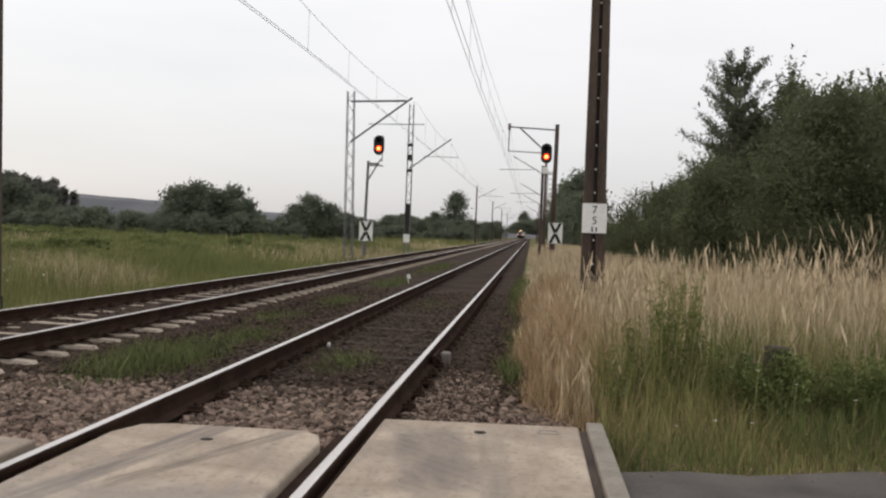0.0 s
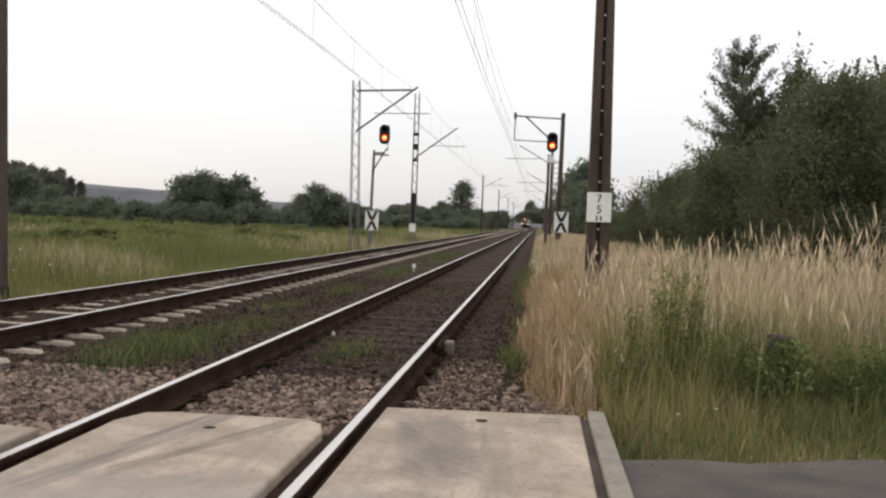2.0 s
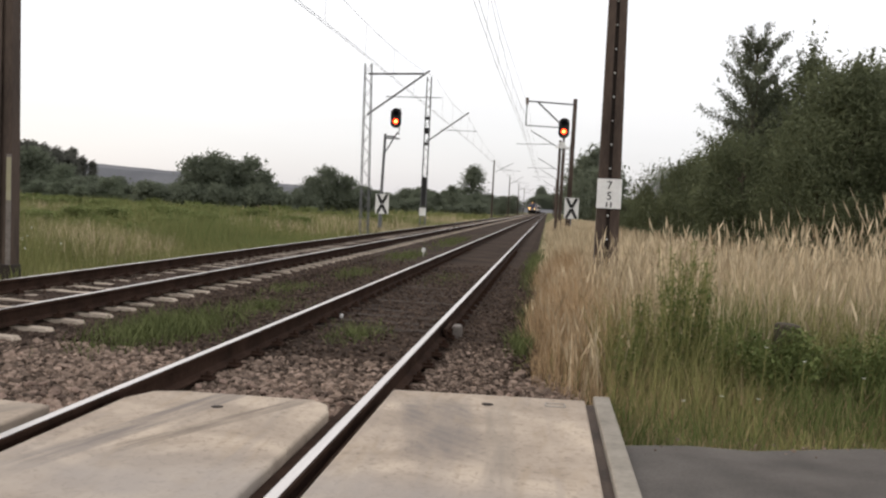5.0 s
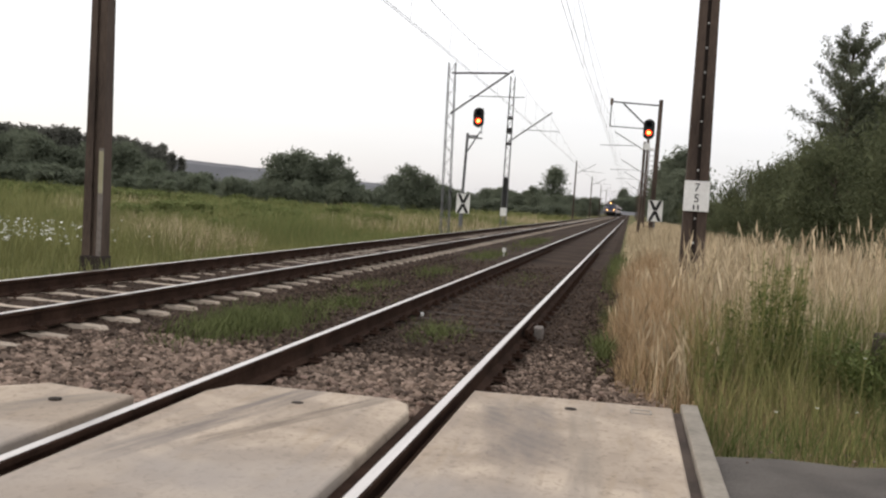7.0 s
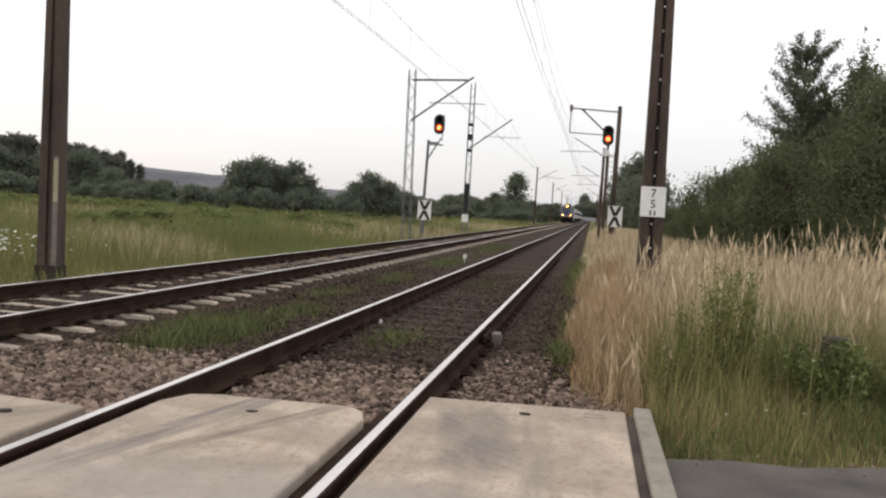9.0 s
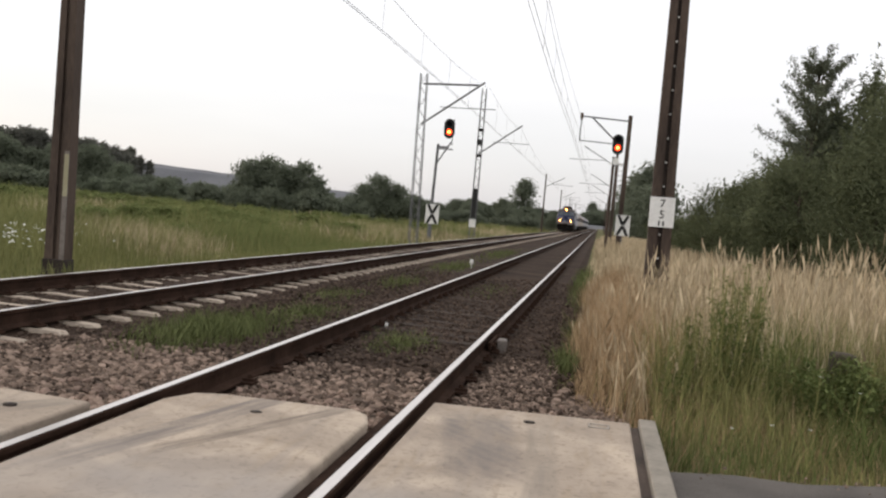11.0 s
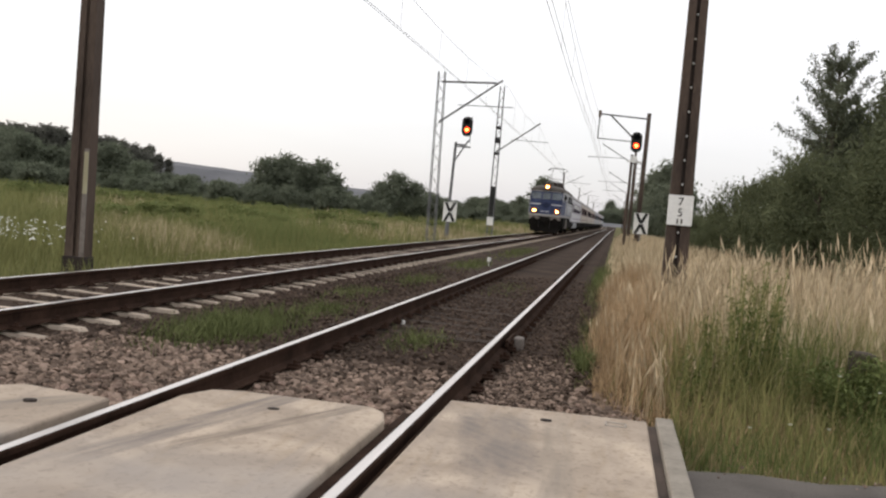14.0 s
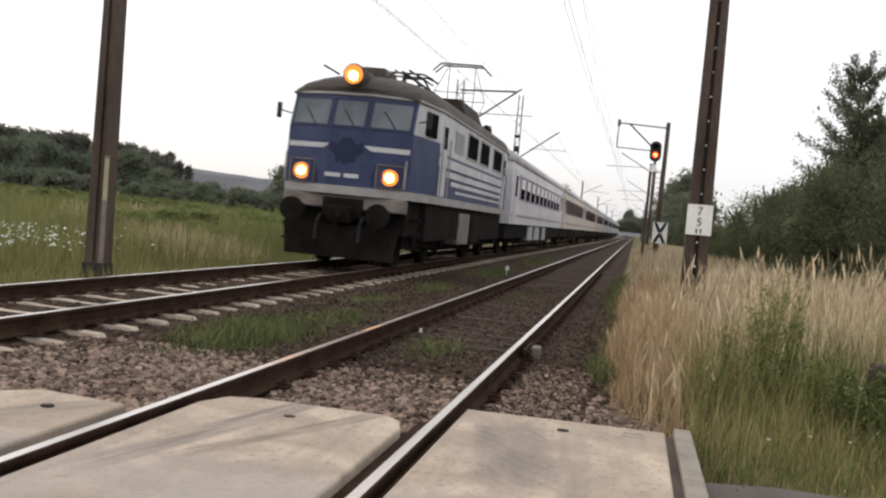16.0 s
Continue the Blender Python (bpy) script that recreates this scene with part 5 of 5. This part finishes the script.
def make_field():
    dens = lambda x, y, phase: patch(x, y, 0.22, phase) + 0.25 * rng.random(len(x))
    for name, m, lo, phase, tall, label in (("meadow_grass", M_FIELD, -1, 1.0, 1.0, "green and straw meadow grass beyond the tracks"), ("meadow_dry_patches", M_DRY, 0.97, 1.0, 1.08, "pale dry grass patches in the meadow"),
                                            ("meadow_herbs", M_HERB, 0.80, 4.4, 1.22, "taller soft green herbs in patches of the meadow")):
        vs, fs, o = [], [], 0
        for n, x0, x1, y0, y1, wd in ((34000, -20, -6.3, 8, 40, (0.010, 0.022)), (22000, -45, -6.3, 30, 95, (0.03, 0.06)), (12000, -95, -6.3, 80, 210, (0.08, 0.16))):
            p = scatter(n, x0, x1, y0, y1, lambda x, y: (dens(x, y, phase) > lo))
            d = np.clip((-6.3 - p[:, 0]) / 3.0, 0.3, 1) * (0.70 + 0.55 * patch(p[:, 0], p[:, 1], 0.55, 8))
            h = rng.uniform(0.45, 1.10, len(p)) * d * tall
            v, f = blades(p, h, rng.uniform(*wd, len(p)), rng.uniform(0.1, 0.5, len(p)), 2)
            vs.append(v), fs.append(f + o)
            o += len(v)
        stuff(name, np.concatenate(vs), np.concatenate(fs), m, label, "grass")
    p = scatter(5500, -17, -6.6, 48, 120, lambda x, y: patch(x, y, 0.35, 2) > 0.42)
    v, f = blades(p, rng.uniform(0.5, 0.95, len(p)) * np.clip((-6.3 - p[:, 0]) / 2.5, 0.4, 1), rng.uniform(0.03, 0.06, len(p)), rng.uniform(0.1, 0.4, len(p)), 2)
    stuff("straw_strip", v, f, M_DRY, "strip of straw-coloured grass along the far track", "grass")
    p = np.concatenate([np.stack([rng.normal(cx, sx, n), rng.normal(cy, 0.9, n)], -1) for cx, cy, sx, n in ((-10.2, 17.0, 0.55, 170), (-9.1, 16.3, 0.4, 90), (-11.6, 18.5, 0.5, 60), (-7.9, 16.2, 0.2, 40))])
    n = len(p)
    h = rng.uniform(0.55, 0.95, n)
    base = np.concatenate([p, (ground_z(p[:, 0], p[:, 1]) + h)[:, None]], 1)
    q = np.stack([base + rng.normal(0, 0.010, (n, 3)) + np.array(d) for d in ((-0.026, 0, 0), (0, 0, -0.010), (0.026, 0, 0), (0, 0, 0.010))], 1).reshape(-1, 3)
    stuff("meadow_flowers", q, np.arange(n)[:, None] * 4 + np.arange(4)[None], M_FLOWER, "white umbel flowers standing in the meadow", "wild flowers")


make_field()


# ---- trees ----
def make_tree(name, seed, h, w, n_clump, n_leaf, leaf, material, label, low=0.12, category="tree", airy=0.0, spread=0.09, sprigs=0, cone=False):
    """A tapered trunk with limbs and a crown of many small leaves round the twig ends."""
    r = np.random.default_rng(seed)
    t = empty(name, label, category)
    bm = B()
    rod(bm, (0, 0, -0.3), (0, 0, h * 0.45), 0.022 * h, 0.013 * h, 8)
    rod(bm, (0, 0, h * 0.45), (0, 0, h * 0.92), 0.013 * h, 0.003 * h, 7)
    cl = []
    while len(cl) < n_clump:
        u = r.uniform(low, 1.0)
        a = r.uniform(0, math.tau)
        env = (math.sin(math.pi * min(1, (u - low) / (1 - low) * 0.80 + 0.17)) ** 0.7) * (0.72 + 0.28 * math.sin(3 * a + seed) * math.sin(7 * u + seed))
        if cone:
            env = 0.07 + 0.93 * (1 - (u - low) / (1 - low)) ** 0.9
        rad = w * env * math.sqrt(r.uniform(0.12, 1.0))
        cl.append((rad * math.cos(a), rad * math.sin(a), h * u))
    cl = np.array(cl)
    for c in cl[:: max(1, n_clump // 26)]:
        z0 = max(0.08 * h, c[2] - 0.55 * math.hypot(c[0], c[1]) - 0.05 * h)
        rod(bm, (0, 0, min(z0, 0.85 * h)), c, 0.007 * h, 0.002 * h, 5)
    part("trunk", bm, M_BARK, t)
    k = r.integers(0, n_clump, n_leaf)
    size = spread * h * (1 - airy * (cl[k, 2] / h > 0.6))
    p = cl[k] + r.normal(0, 1, (n_leaf, 3)) * size[:, None] * np.array([1, 1, 0.75])
    if sprigs:
        # loose shoots that break the outline
        g = r.permutation(n_clump)[:sprigs] if sprigs <= n_clump else r.integers(0, n_clump, sprigs)
        per = n_leaf // 5 // sprigs
        out = cl[g] * np.array([0.35, 0.35, 0]) + r.normal(0, 0.35, (sprigs, 3)) + np.array([0, 0, 1.6])
        out = out / np.linalg.norm(out, axis=1)[:, None] * (r.uniform(0.08, 0.20, sprigs) * h)[:, None]
        u = r.random((sprigs, per))
        line = cl[g][:, None] + out[:, None] * u[..., None] + r.normal(0, 0.009 * h, (sprigs, per, 3)) * (1.15 - u)[..., None]
        p[: sprigs * per] = line.reshape(-1, 3)
    p[:, 2] = np.maximum(p[:, 2], 0.05)
    s = leaf * r.uniform(0.6, 1.4, n_leaf)
    u = r.normal(0, 1, (n_leaf, 3))
    u /= np.linalg.norm(u, axis=1)[:, None]
    q = np.cross(u, r.normal(0, 1, (n_leaf, 3)))
    q /= np.linalg.norm(q, axis=1)[:, None]
    u, q = u * s[:, None], q * (s * 0.36)[:, None]
    v = np.stack([p - u, p - q, p + u, p + q], 1).reshape(-1, 3)
    ob = new("crown", raw("crown", v, np.arange(n_leaf)[:, None] * 4 + np.arange(4)[None], material))
    ob.parent = t
    return t


def put(ob, x, y, s=1.0, turn=0.0, first=False, wide=1.0):
    z = float(ground_z(np.array(float(x)), np.array(float(y)))) - 0.05
    o = ob if first else copy_thing(ob, Matrix.Identity(4))
    o.matrix_world = pose(x, y, z, 0, 0, turn)
    o.scale = (s * wide, s * wide, s)
    return o


def make_pine(name, seed, h, w, label):
    """A loose young pine: whorls of rising branches, needle tufts along them, gaps between."""
    r = np.random.default_rng(seed)
    t = empty(name, label, "tree")
    bm = B()
    rod(bm, (0, 0, -0.3), (0, 0, h * 0.97), 0.018 * h, 0.004 * h, 8)
    tufts = []
    z = 0.16 * h
    while z < 0.97 * h:
        u = (z - 0.16 * h) / (0.84 * h)
        reach = w * (0.58 + 0.42 * (1 - u)) * min(1.0, 0.35 + 4 * (1 - u)) * (0.85 + 0.15 * math.sin(9 * u + seed))
        for k in range(int(r.integers(6, 9))):
            a, ln = r.uniform(0, math.tau), reach * r.uniform(0.45, 1.15)
            rise = r.uniform(0.0, 0.7) + 0.75 * u
            tip = np.array([ln * math.cos(a), ln * math.sin(a), z + ln * rise])
            rod(bm, (0, 0, z), tuple(tip), 0.0038 * h * (1 - 0.6 * u), 0.004, 5)
            for q in np.linspace(0.30, 1.0, 8):
                p = np.array([0, 0, z]) * (1 - q) + tip * q
                side = np.array([-math.sin(a), math.cos(a), 0.0])
                for e in (-1, 0, 1):
                    if r.random() < 0.75:
                        tufts.append(p + side * e * 0.22 * (1.2 - q) * reach * r.uniform(0.4, 1) + np.array([0, 0, r.uniform(0, 0.12)]))
        z += h * r.uniform(0.052, 0.080)
    tufts.append(np.array([0, 0, h]))
    part("trunk", bm, M_BARK, t)
    tufts = np.array(tufts)
    n = len(tufts) * 12
    c = np.repeat(tufts, 12, 0) + r.normal(0, 0.085, (n, 3))
    u = r.normal(0, 1, (n, 3)) + np.array([0, 0, 0.6])
    u /= np.linalg.norm(u, axis=1)[:, None]
    q = np.cross(u, r.normal(0, 1, (n, 3)))
    q /= np.linalg.norm(q, axis=1)[:, None]
    ln = r.uniform(0.06, 0.12, n)[:, None]
    v = np.stack([c - u * ln, c - q * ln * 0.22, c + u * ln, c + q * ln * 0.22], 1).reshape(-1, 3)
    ob = new("crown", raw("crown", v, np.arange(n)[:, None] * 4 + np.arange(4)[None], M_PINE))
    ob.parent = t
    return t


def make_thicket():
    a = make_tree("willow_shrub", 3, 6.0, 3.0, 95, 36000, 0.068, M_LEAF, "dense dark green willow shrub at the edge of the verge", 0.03, "shrub", 0.0, 0.070, 70)
    b = make_tree("broadleaf_tree", 8, 8.2, 3.3, 90, 13000, 0.080, M_LEAF, "tall loose-crowned green tree above the thicket", 0.10, "tree", 0.35, 0.048, 130, cone=True)
    c = make_tree("hazel_bush", 5, 4.2, 2.4, 64, 22000, 0.062, M_LEAF, "rounded dark green bush in the thicket", 0.02, "bush", 0.0, 0.078, 50)
    p = make_pine("pine_tree", 4, 8.9, 2.6, "loose young pine with open branches above the thicket")
    put(a, 10.5, 30, 1.0, 0, True)
    put(b, 12.0, 41, 1.0, 40, True, wide=1.1)
    put(c, 8.2, 34, 1.0, 0, True)
    put(p, 9.75, 41, 1.0, 10, True)
    put(p, 14.2, 44.5, 0.93, 130)
    for x, y, s, t in ((13.5, 28, 0.92, 70), (13.6, 35, 1.15, 150), (11.3, 42.5, 1.12, 80), (12.2, 38, 1.05, 220), (16.5, 30, 1.02, 20), (11.8, 46, 1.05, 300), (9.6, 52, 0.75, 100), (9.2, 62, 0.52, 60), (18.0, 38, 1.2, 250), (13.0, 58, 1.0, 10), (8.6, 74, 0.46, 130), (8.8, 88, 0.46, 200)):
        put(a, x, y, s, t)
    for x, y, s, t in ((12.0, 24, 0.95, 50), (15.5, 24, 1.0, 160), (9.2, 28.5, 0.9, 90), (7.8, 42, 0.92, 10), (8.7, 40, 1.12, 260), (7.4, 50, 0.9, 200), (7.2, 58, 0.66, 300), (7.0, 68, 0.62, 33), (7.0, 80, 0.62, 77), (7.2, 95, 0.68, 140), (19, 26, 1.2, 80)):
        put(c, x, y, s, t)
    for x, y, s, t in ((16.5, 46, 0.96, 120), (12.0, 52, 0.8, 10)):
        put(b, x, y, s, t)


make_thicket()


def make_far_trees():
    # far crowns carry painted haze in their leaf colours
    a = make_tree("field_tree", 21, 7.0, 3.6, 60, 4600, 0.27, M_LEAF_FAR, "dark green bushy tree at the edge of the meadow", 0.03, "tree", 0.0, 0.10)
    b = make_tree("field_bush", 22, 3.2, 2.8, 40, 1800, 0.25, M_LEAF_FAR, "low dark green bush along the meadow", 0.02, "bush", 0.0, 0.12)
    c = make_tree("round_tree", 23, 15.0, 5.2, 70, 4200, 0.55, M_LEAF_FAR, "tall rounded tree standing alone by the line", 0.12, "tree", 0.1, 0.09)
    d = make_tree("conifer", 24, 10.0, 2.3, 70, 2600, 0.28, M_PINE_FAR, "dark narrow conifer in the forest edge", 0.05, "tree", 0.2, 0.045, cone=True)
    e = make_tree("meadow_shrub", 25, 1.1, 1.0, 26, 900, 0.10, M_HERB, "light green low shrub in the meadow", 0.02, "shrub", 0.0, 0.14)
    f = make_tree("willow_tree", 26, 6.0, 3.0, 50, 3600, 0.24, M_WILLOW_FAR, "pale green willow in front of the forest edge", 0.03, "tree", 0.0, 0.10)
    first = {id(a), id(b), id(c), id(d), id(e), id(f)}

    def add(ob, *args, **kw):
        put(ob, *args, first=id(ob) in first, **kw)
        first.discard(id(ob))
    # clump in the middle of the meadow
    for x, y, s in ((-42, 120, 0.84), (-40.2, 122, 0.93), (-38, 121, 0.82), (-35.6, 122, 0.88), (-33.5, 121, 0.66), (-41.5, 126, 0.85)):
        add(a, x, y, s, random.uniform(0, 360))
    for k in range(16):
        add(b, -46 + k * 1.3 + random.uniform(-0.5, 0.5), 117 + random.uniform(-2, 2), random.uniform(0.6, 0.95), random.uniform(0, 360))
    for k in range(44):
        y = random.uniform(30, 90)
        add(e, random.uniform(-0.58 * y, -8 - 0.05 * y), y, random.uniform(0.5, 0.95), random.uniform(0, 360), wide=2.0)
    for k in range(46):
        add(e, random.uniform(-66, -22), random.uniform(76, 112), random.uniform(0.55, 0.95), random.uniform(0, 360), wide=2.2)
    # forest edge: an even row of pines behind, broadleaved trees and pale willows before it
    skyline = ([-130, -98, -92, -82, -77, -72, -60], [10.3, 10.2, 9.8, 8.6, 6.0, 4.3, 4.0])
    for k in range(110):
        x = -128 + 50 * k / 109 + random.uniform(-0.6, 0.6)
        add(d, x, 160 + random.uniform(-6, 9), float(np.interp(x, *skyline)) / 9.8 * random.uniform(0.93, 1.04), random.uniform(0, 360))
    for k in range(30):
        x = -114 + 42 * k / 29 + random.uniform(-1.5, 1.5)
        y = 148 + random.uniform(-5, 5)
        add(f if k % 4 == 1 else a, x, y, float(np.interp(x * 160 / y, *skyline)) / 7.4 * random.uniform(0.60, 0.86), random.uniform(0, 360), wide=1.15)
    for k in range(24):
        u = k / 23
        small = random.random() < 0.6
        add(b if small else f, -104 + 44 * u + random.uniform(-1, 1), 134 + random.uniform(-4, 4), random.uniform(0.6, 1.0) if small else random.uniform(0.35, 0.55), random.uniform(0, 360), wide=1.5)
    for k in range(22):
        u = k / 21
        add(a, -76 + 34 * u + random.uniform(-1, 1), 152 + random.uniform(-4, 6), random.uniform(0.42, 0.52), random.uniform(0, 360), wide=1.7)
    # hedges closing the meadow
    for k in range(60):
        u = k / 59
        add(b, -72 + 60 * u + random.uniform(-2, 2), 140 + 75 * u + random.uniform(-8, 8), random.uniform(0.5, 0.85), random.uniform(0, 360), wide=1.6)
    for x, y, s in ((-27.5, 122, 0.62), (-25.5, 121, 0.78), (-23.5, 123, 0.66), (-21.0, 124, 0.5)):
        add(a, x, y, s, random.uniform(0, 360))
    for k in range(26):
        u = k / 25
        add(a, -46 + 36 * u + random.uniform(-2, 2), 170 + 90 * u + random.uniform(-8, 8), random.uniform(0.35, 0.62), random.uniform(0, 360))
    for k in range(24):
        u = k / 23
        add(a, -70 + 58 * u, 320 + 80 * u + random.uniform(-15, 15), random.uniform(0.7, 1.05), random.uniform(0, 360), wide=1.4)
    add(c, -28.5, 400, 1.13, 0)
    add(c, -21, 235, 0.42, 50)
    add(c, -6, 1000, 1.55, 120)
    for x, y, s in ((8, 118, 0.42), (9.5, 126, 0.48), (7.5, 135, 0.45), (9, 150, 0.7), (8, 175, 0.7), (10, 210, 0.8), (9, 260, 0.8), (10, 330, 0.8)):
        add(c, x, y, s, random.uniform(0, 360))
    for k in range(14):
        add(a, -14 + 44 * k / 13, 960 + random.uniform(-20, 20), random.uniform(1.7, 2.6), random.uniform(0, 360), wide=1.5)
    # far forested hill, distance haze painted into its grey colour
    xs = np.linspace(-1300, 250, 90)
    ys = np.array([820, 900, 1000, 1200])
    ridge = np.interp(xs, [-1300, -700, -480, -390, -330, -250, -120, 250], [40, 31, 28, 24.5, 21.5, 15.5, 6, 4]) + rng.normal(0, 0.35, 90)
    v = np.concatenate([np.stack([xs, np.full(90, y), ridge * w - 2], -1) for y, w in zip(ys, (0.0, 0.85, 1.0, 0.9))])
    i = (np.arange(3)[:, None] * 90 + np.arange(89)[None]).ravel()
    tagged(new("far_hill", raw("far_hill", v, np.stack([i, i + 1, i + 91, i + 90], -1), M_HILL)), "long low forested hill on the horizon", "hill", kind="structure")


make_far_trees()


# ---- loose stones of the ballast ----
def stones(name, n, x0, x1, y0, y1, size, material, keep, label, z=-0.20):
    p = scatter(n, x0, x1, y0, y1, keep)
    n = len(p)
    g = (1 + 5 ** 0.5) / 2
    ico = np.array([(-1, g, 0), (1, g, 0), (-1, -g, 0), (1, -g, 0), (0, -1, g), (0, 1, g), (0, -1, -g), (0, 1, -g), (g, 0, -1), (g, 0, 1), (-g, 0, -1), (-g, 0, 1)]) / 1.9
    tri = np.array([(0, 11, 5), (0, 5, 1), (0, 1, 7), (0, 7, 10), (0, 10, 11), (1, 5, 9), (5, 11, 4), (11, 10, 2), (10, 7, 6), (7, 1, 8), (3, 9, 4), (3, 4, 2), (3, 2, 6), (3, 6, 8), (3, 8, 9), (4, 9, 5), (2, 4, 11), (6, 2, 10), (8, 6, 7), (9, 8, 1)])
    s = (size[0] + (size[1] - size[0]) * rng.random(n) ** 1.4)[:, None, None]
    v = ico[None] * rng.uniform(0.5, 1.4, (n, 12, 1)) * s * rng.uniform(0.6, 1.2, (n, 1, 3))
    a = rng.uniform(0, math.tau, n)
    ca, sa = np.cos(a)[:, None], np.sin(a)[:, None]
    v = np.stack([v[..., 0] * ca - v[..., 1] * sa, v[..., 0] * sa + v[..., 1] * ca, v[..., 2] * 0.75], -1)
    v += np.concatenate([p, rng.uniform(-0.012, 0.022, (n, 1)) + z], 1)[:, None]
    f = (tri[None] + (np.arange(n) * 12)[:, None, None]).reshape(-1, 3)
    stuff(name, v.reshape(-1, 3), f, material, label, "ballast stones")


def make_stones():
    on_rail = lambda x: (np.abs(np.abs(x) - 0.7525) < 0.08)
    front = lambda x: np.where(x < -0.8, 5.0, np.where(x < 0.7, 5.6, 6.3))
    stones("ballast_stones", 24000, -3.0, 2.15, 5.0, 8.6, (0.011, 0.046), M_STONE, lambda x, y: (y > front(x)) & ~on_rail(x) & (rng.random(len(x)) < np.clip((8.6 - y) / 1.2, 0, 1)), "loose pinkish-brown ballast stones at the crossing")
    stones("grimy_ballast_stones", 27000, -2.9, 1.8, 6.8, 24, (0.012, 0.036), M_STONE_DARK, lambda x, y: ~on_rail(x) & (rng.random(len(x)) < np.clip(1.5 - y / 18, 0.2, 1)), "dark grimy ballast stones between the rails", -0.205)
    stones("shoulder_ballast_stones", 2600, 0.95, 1.55, 6.4, 10, (0.008, 0.028), M_STONE, lambda x, y: rng.random(len(x)) < np.clip(10 - y, 0.15, 1) * 0.8, "loose brown ballast scattered on the shoulder beside the rail", -0.170)
    stones("grimy_shoulder_stones", 5500, 0.95, 1.55, 6.4, 24, (0.010, 0.030), M_STONE_DARK, lambda x, y: rng.random(len(x)) < np.clip(1.5 - y / 18, 0.2, 1), "dark ballast heaped on the shoulder beside the rail", -0.176)
    bay = lambda y: np.abs((y - 6.43 + 0.32) % 0.64 - 0.32) > 0.13
    # stones in the sleeper gaps, shade painted into their dark tone
    stones("ballast_stones_far_track", 8000, -4.66, -3.34, 7.0, 26, (0.012, 0.028), M_STONE_DARK, lambda x, y: bay(y) & (rng.random(len(x)) < np.clip(1.4 - y / 22, 0.3, 1)), "brown ballast stones between the pale sleepers", -0.160)
    stones("ballast_shoulder_far_track", 7000, -3.2, -2.5, 6.0, 26, (0.014, 0.034), M_STONE_DARK, lambda x, y: ((x > -2.82) | bay(y)) & (rng.random(len(x)) < np.clip(1.4 - y / 22, 0.3, 1)), "brown ballast stones round the sleeper ends", -0.200)
    stones("roadside_grit", 2600, 2.3, 9, 4.6, 8.5, (0.004, 0.014), M_STONE, lambda x, y: np.abs(y - road_edge(x) + 0.05) < 0.22 * rng.random(len(x)) ** 1.5, "fine grit and dust along the road edge", -0.012)


make_stones()


def make_countable_stones():
    """The stones nearest to the crossing, one by one."""
    bed = bpy.data.objects["ballast_bed_near"]
    kinds = []
    for k in range(8):
        bm = B()
        bmesh.ops.create_icosphere(bm, subdivisions=1, radius=1.0)
        s = Vector((random.uniform(0.7, 1.2), random.uniform(0.7, 1.2), random.uniform(0.5, 0.8)))
        for v in bm.verts:
            v.co = Vector((v.co.x * s.x, v.co.y * s.y, v.co.z * s.z)) * random.uniform(0.75, 1.2)
        kinds.append(finish("stone", bm, M_STONE_EACH))
    for k in range(300):
        x = random.uniform(-1.75, 1.7)
        while abs(abs(x) - 0.7525) < 0.12:
            x = random.uniform(-1.75, 1.7)
        y = (5.25 if x < -0.8 else 5.85 if x < 0.7 else 6.45) + 0.05 + random.uniform(0, 1.1) ** 1.3
        ob = new("stone", kinds[k % 8])
        ob.parent = bed
        ob.location, ob.rotation_euler = (x, y, -0.185 + random.uniform(0, 0.03)), (random.uniform(-0.4, 0.4), random.uniform(-0.4, 0.4), random.uniform(0, 6.3))
        r = random.uniform(0.018, 0.040)
        ob.scale = (r, r, r)


make_countable_stones()


# ---- what moves ----
def motions():
    times = [0, 0.1] + [0.5 * k for k in range(1, 32)] + [15.9, 16]
    for ob, back in TRAIN:
        walk(ob, [(t, pose(-4.0, Y_TRAIN + back + V_TRAIN * (16 - t), 0.03)) for t in times])


motions()
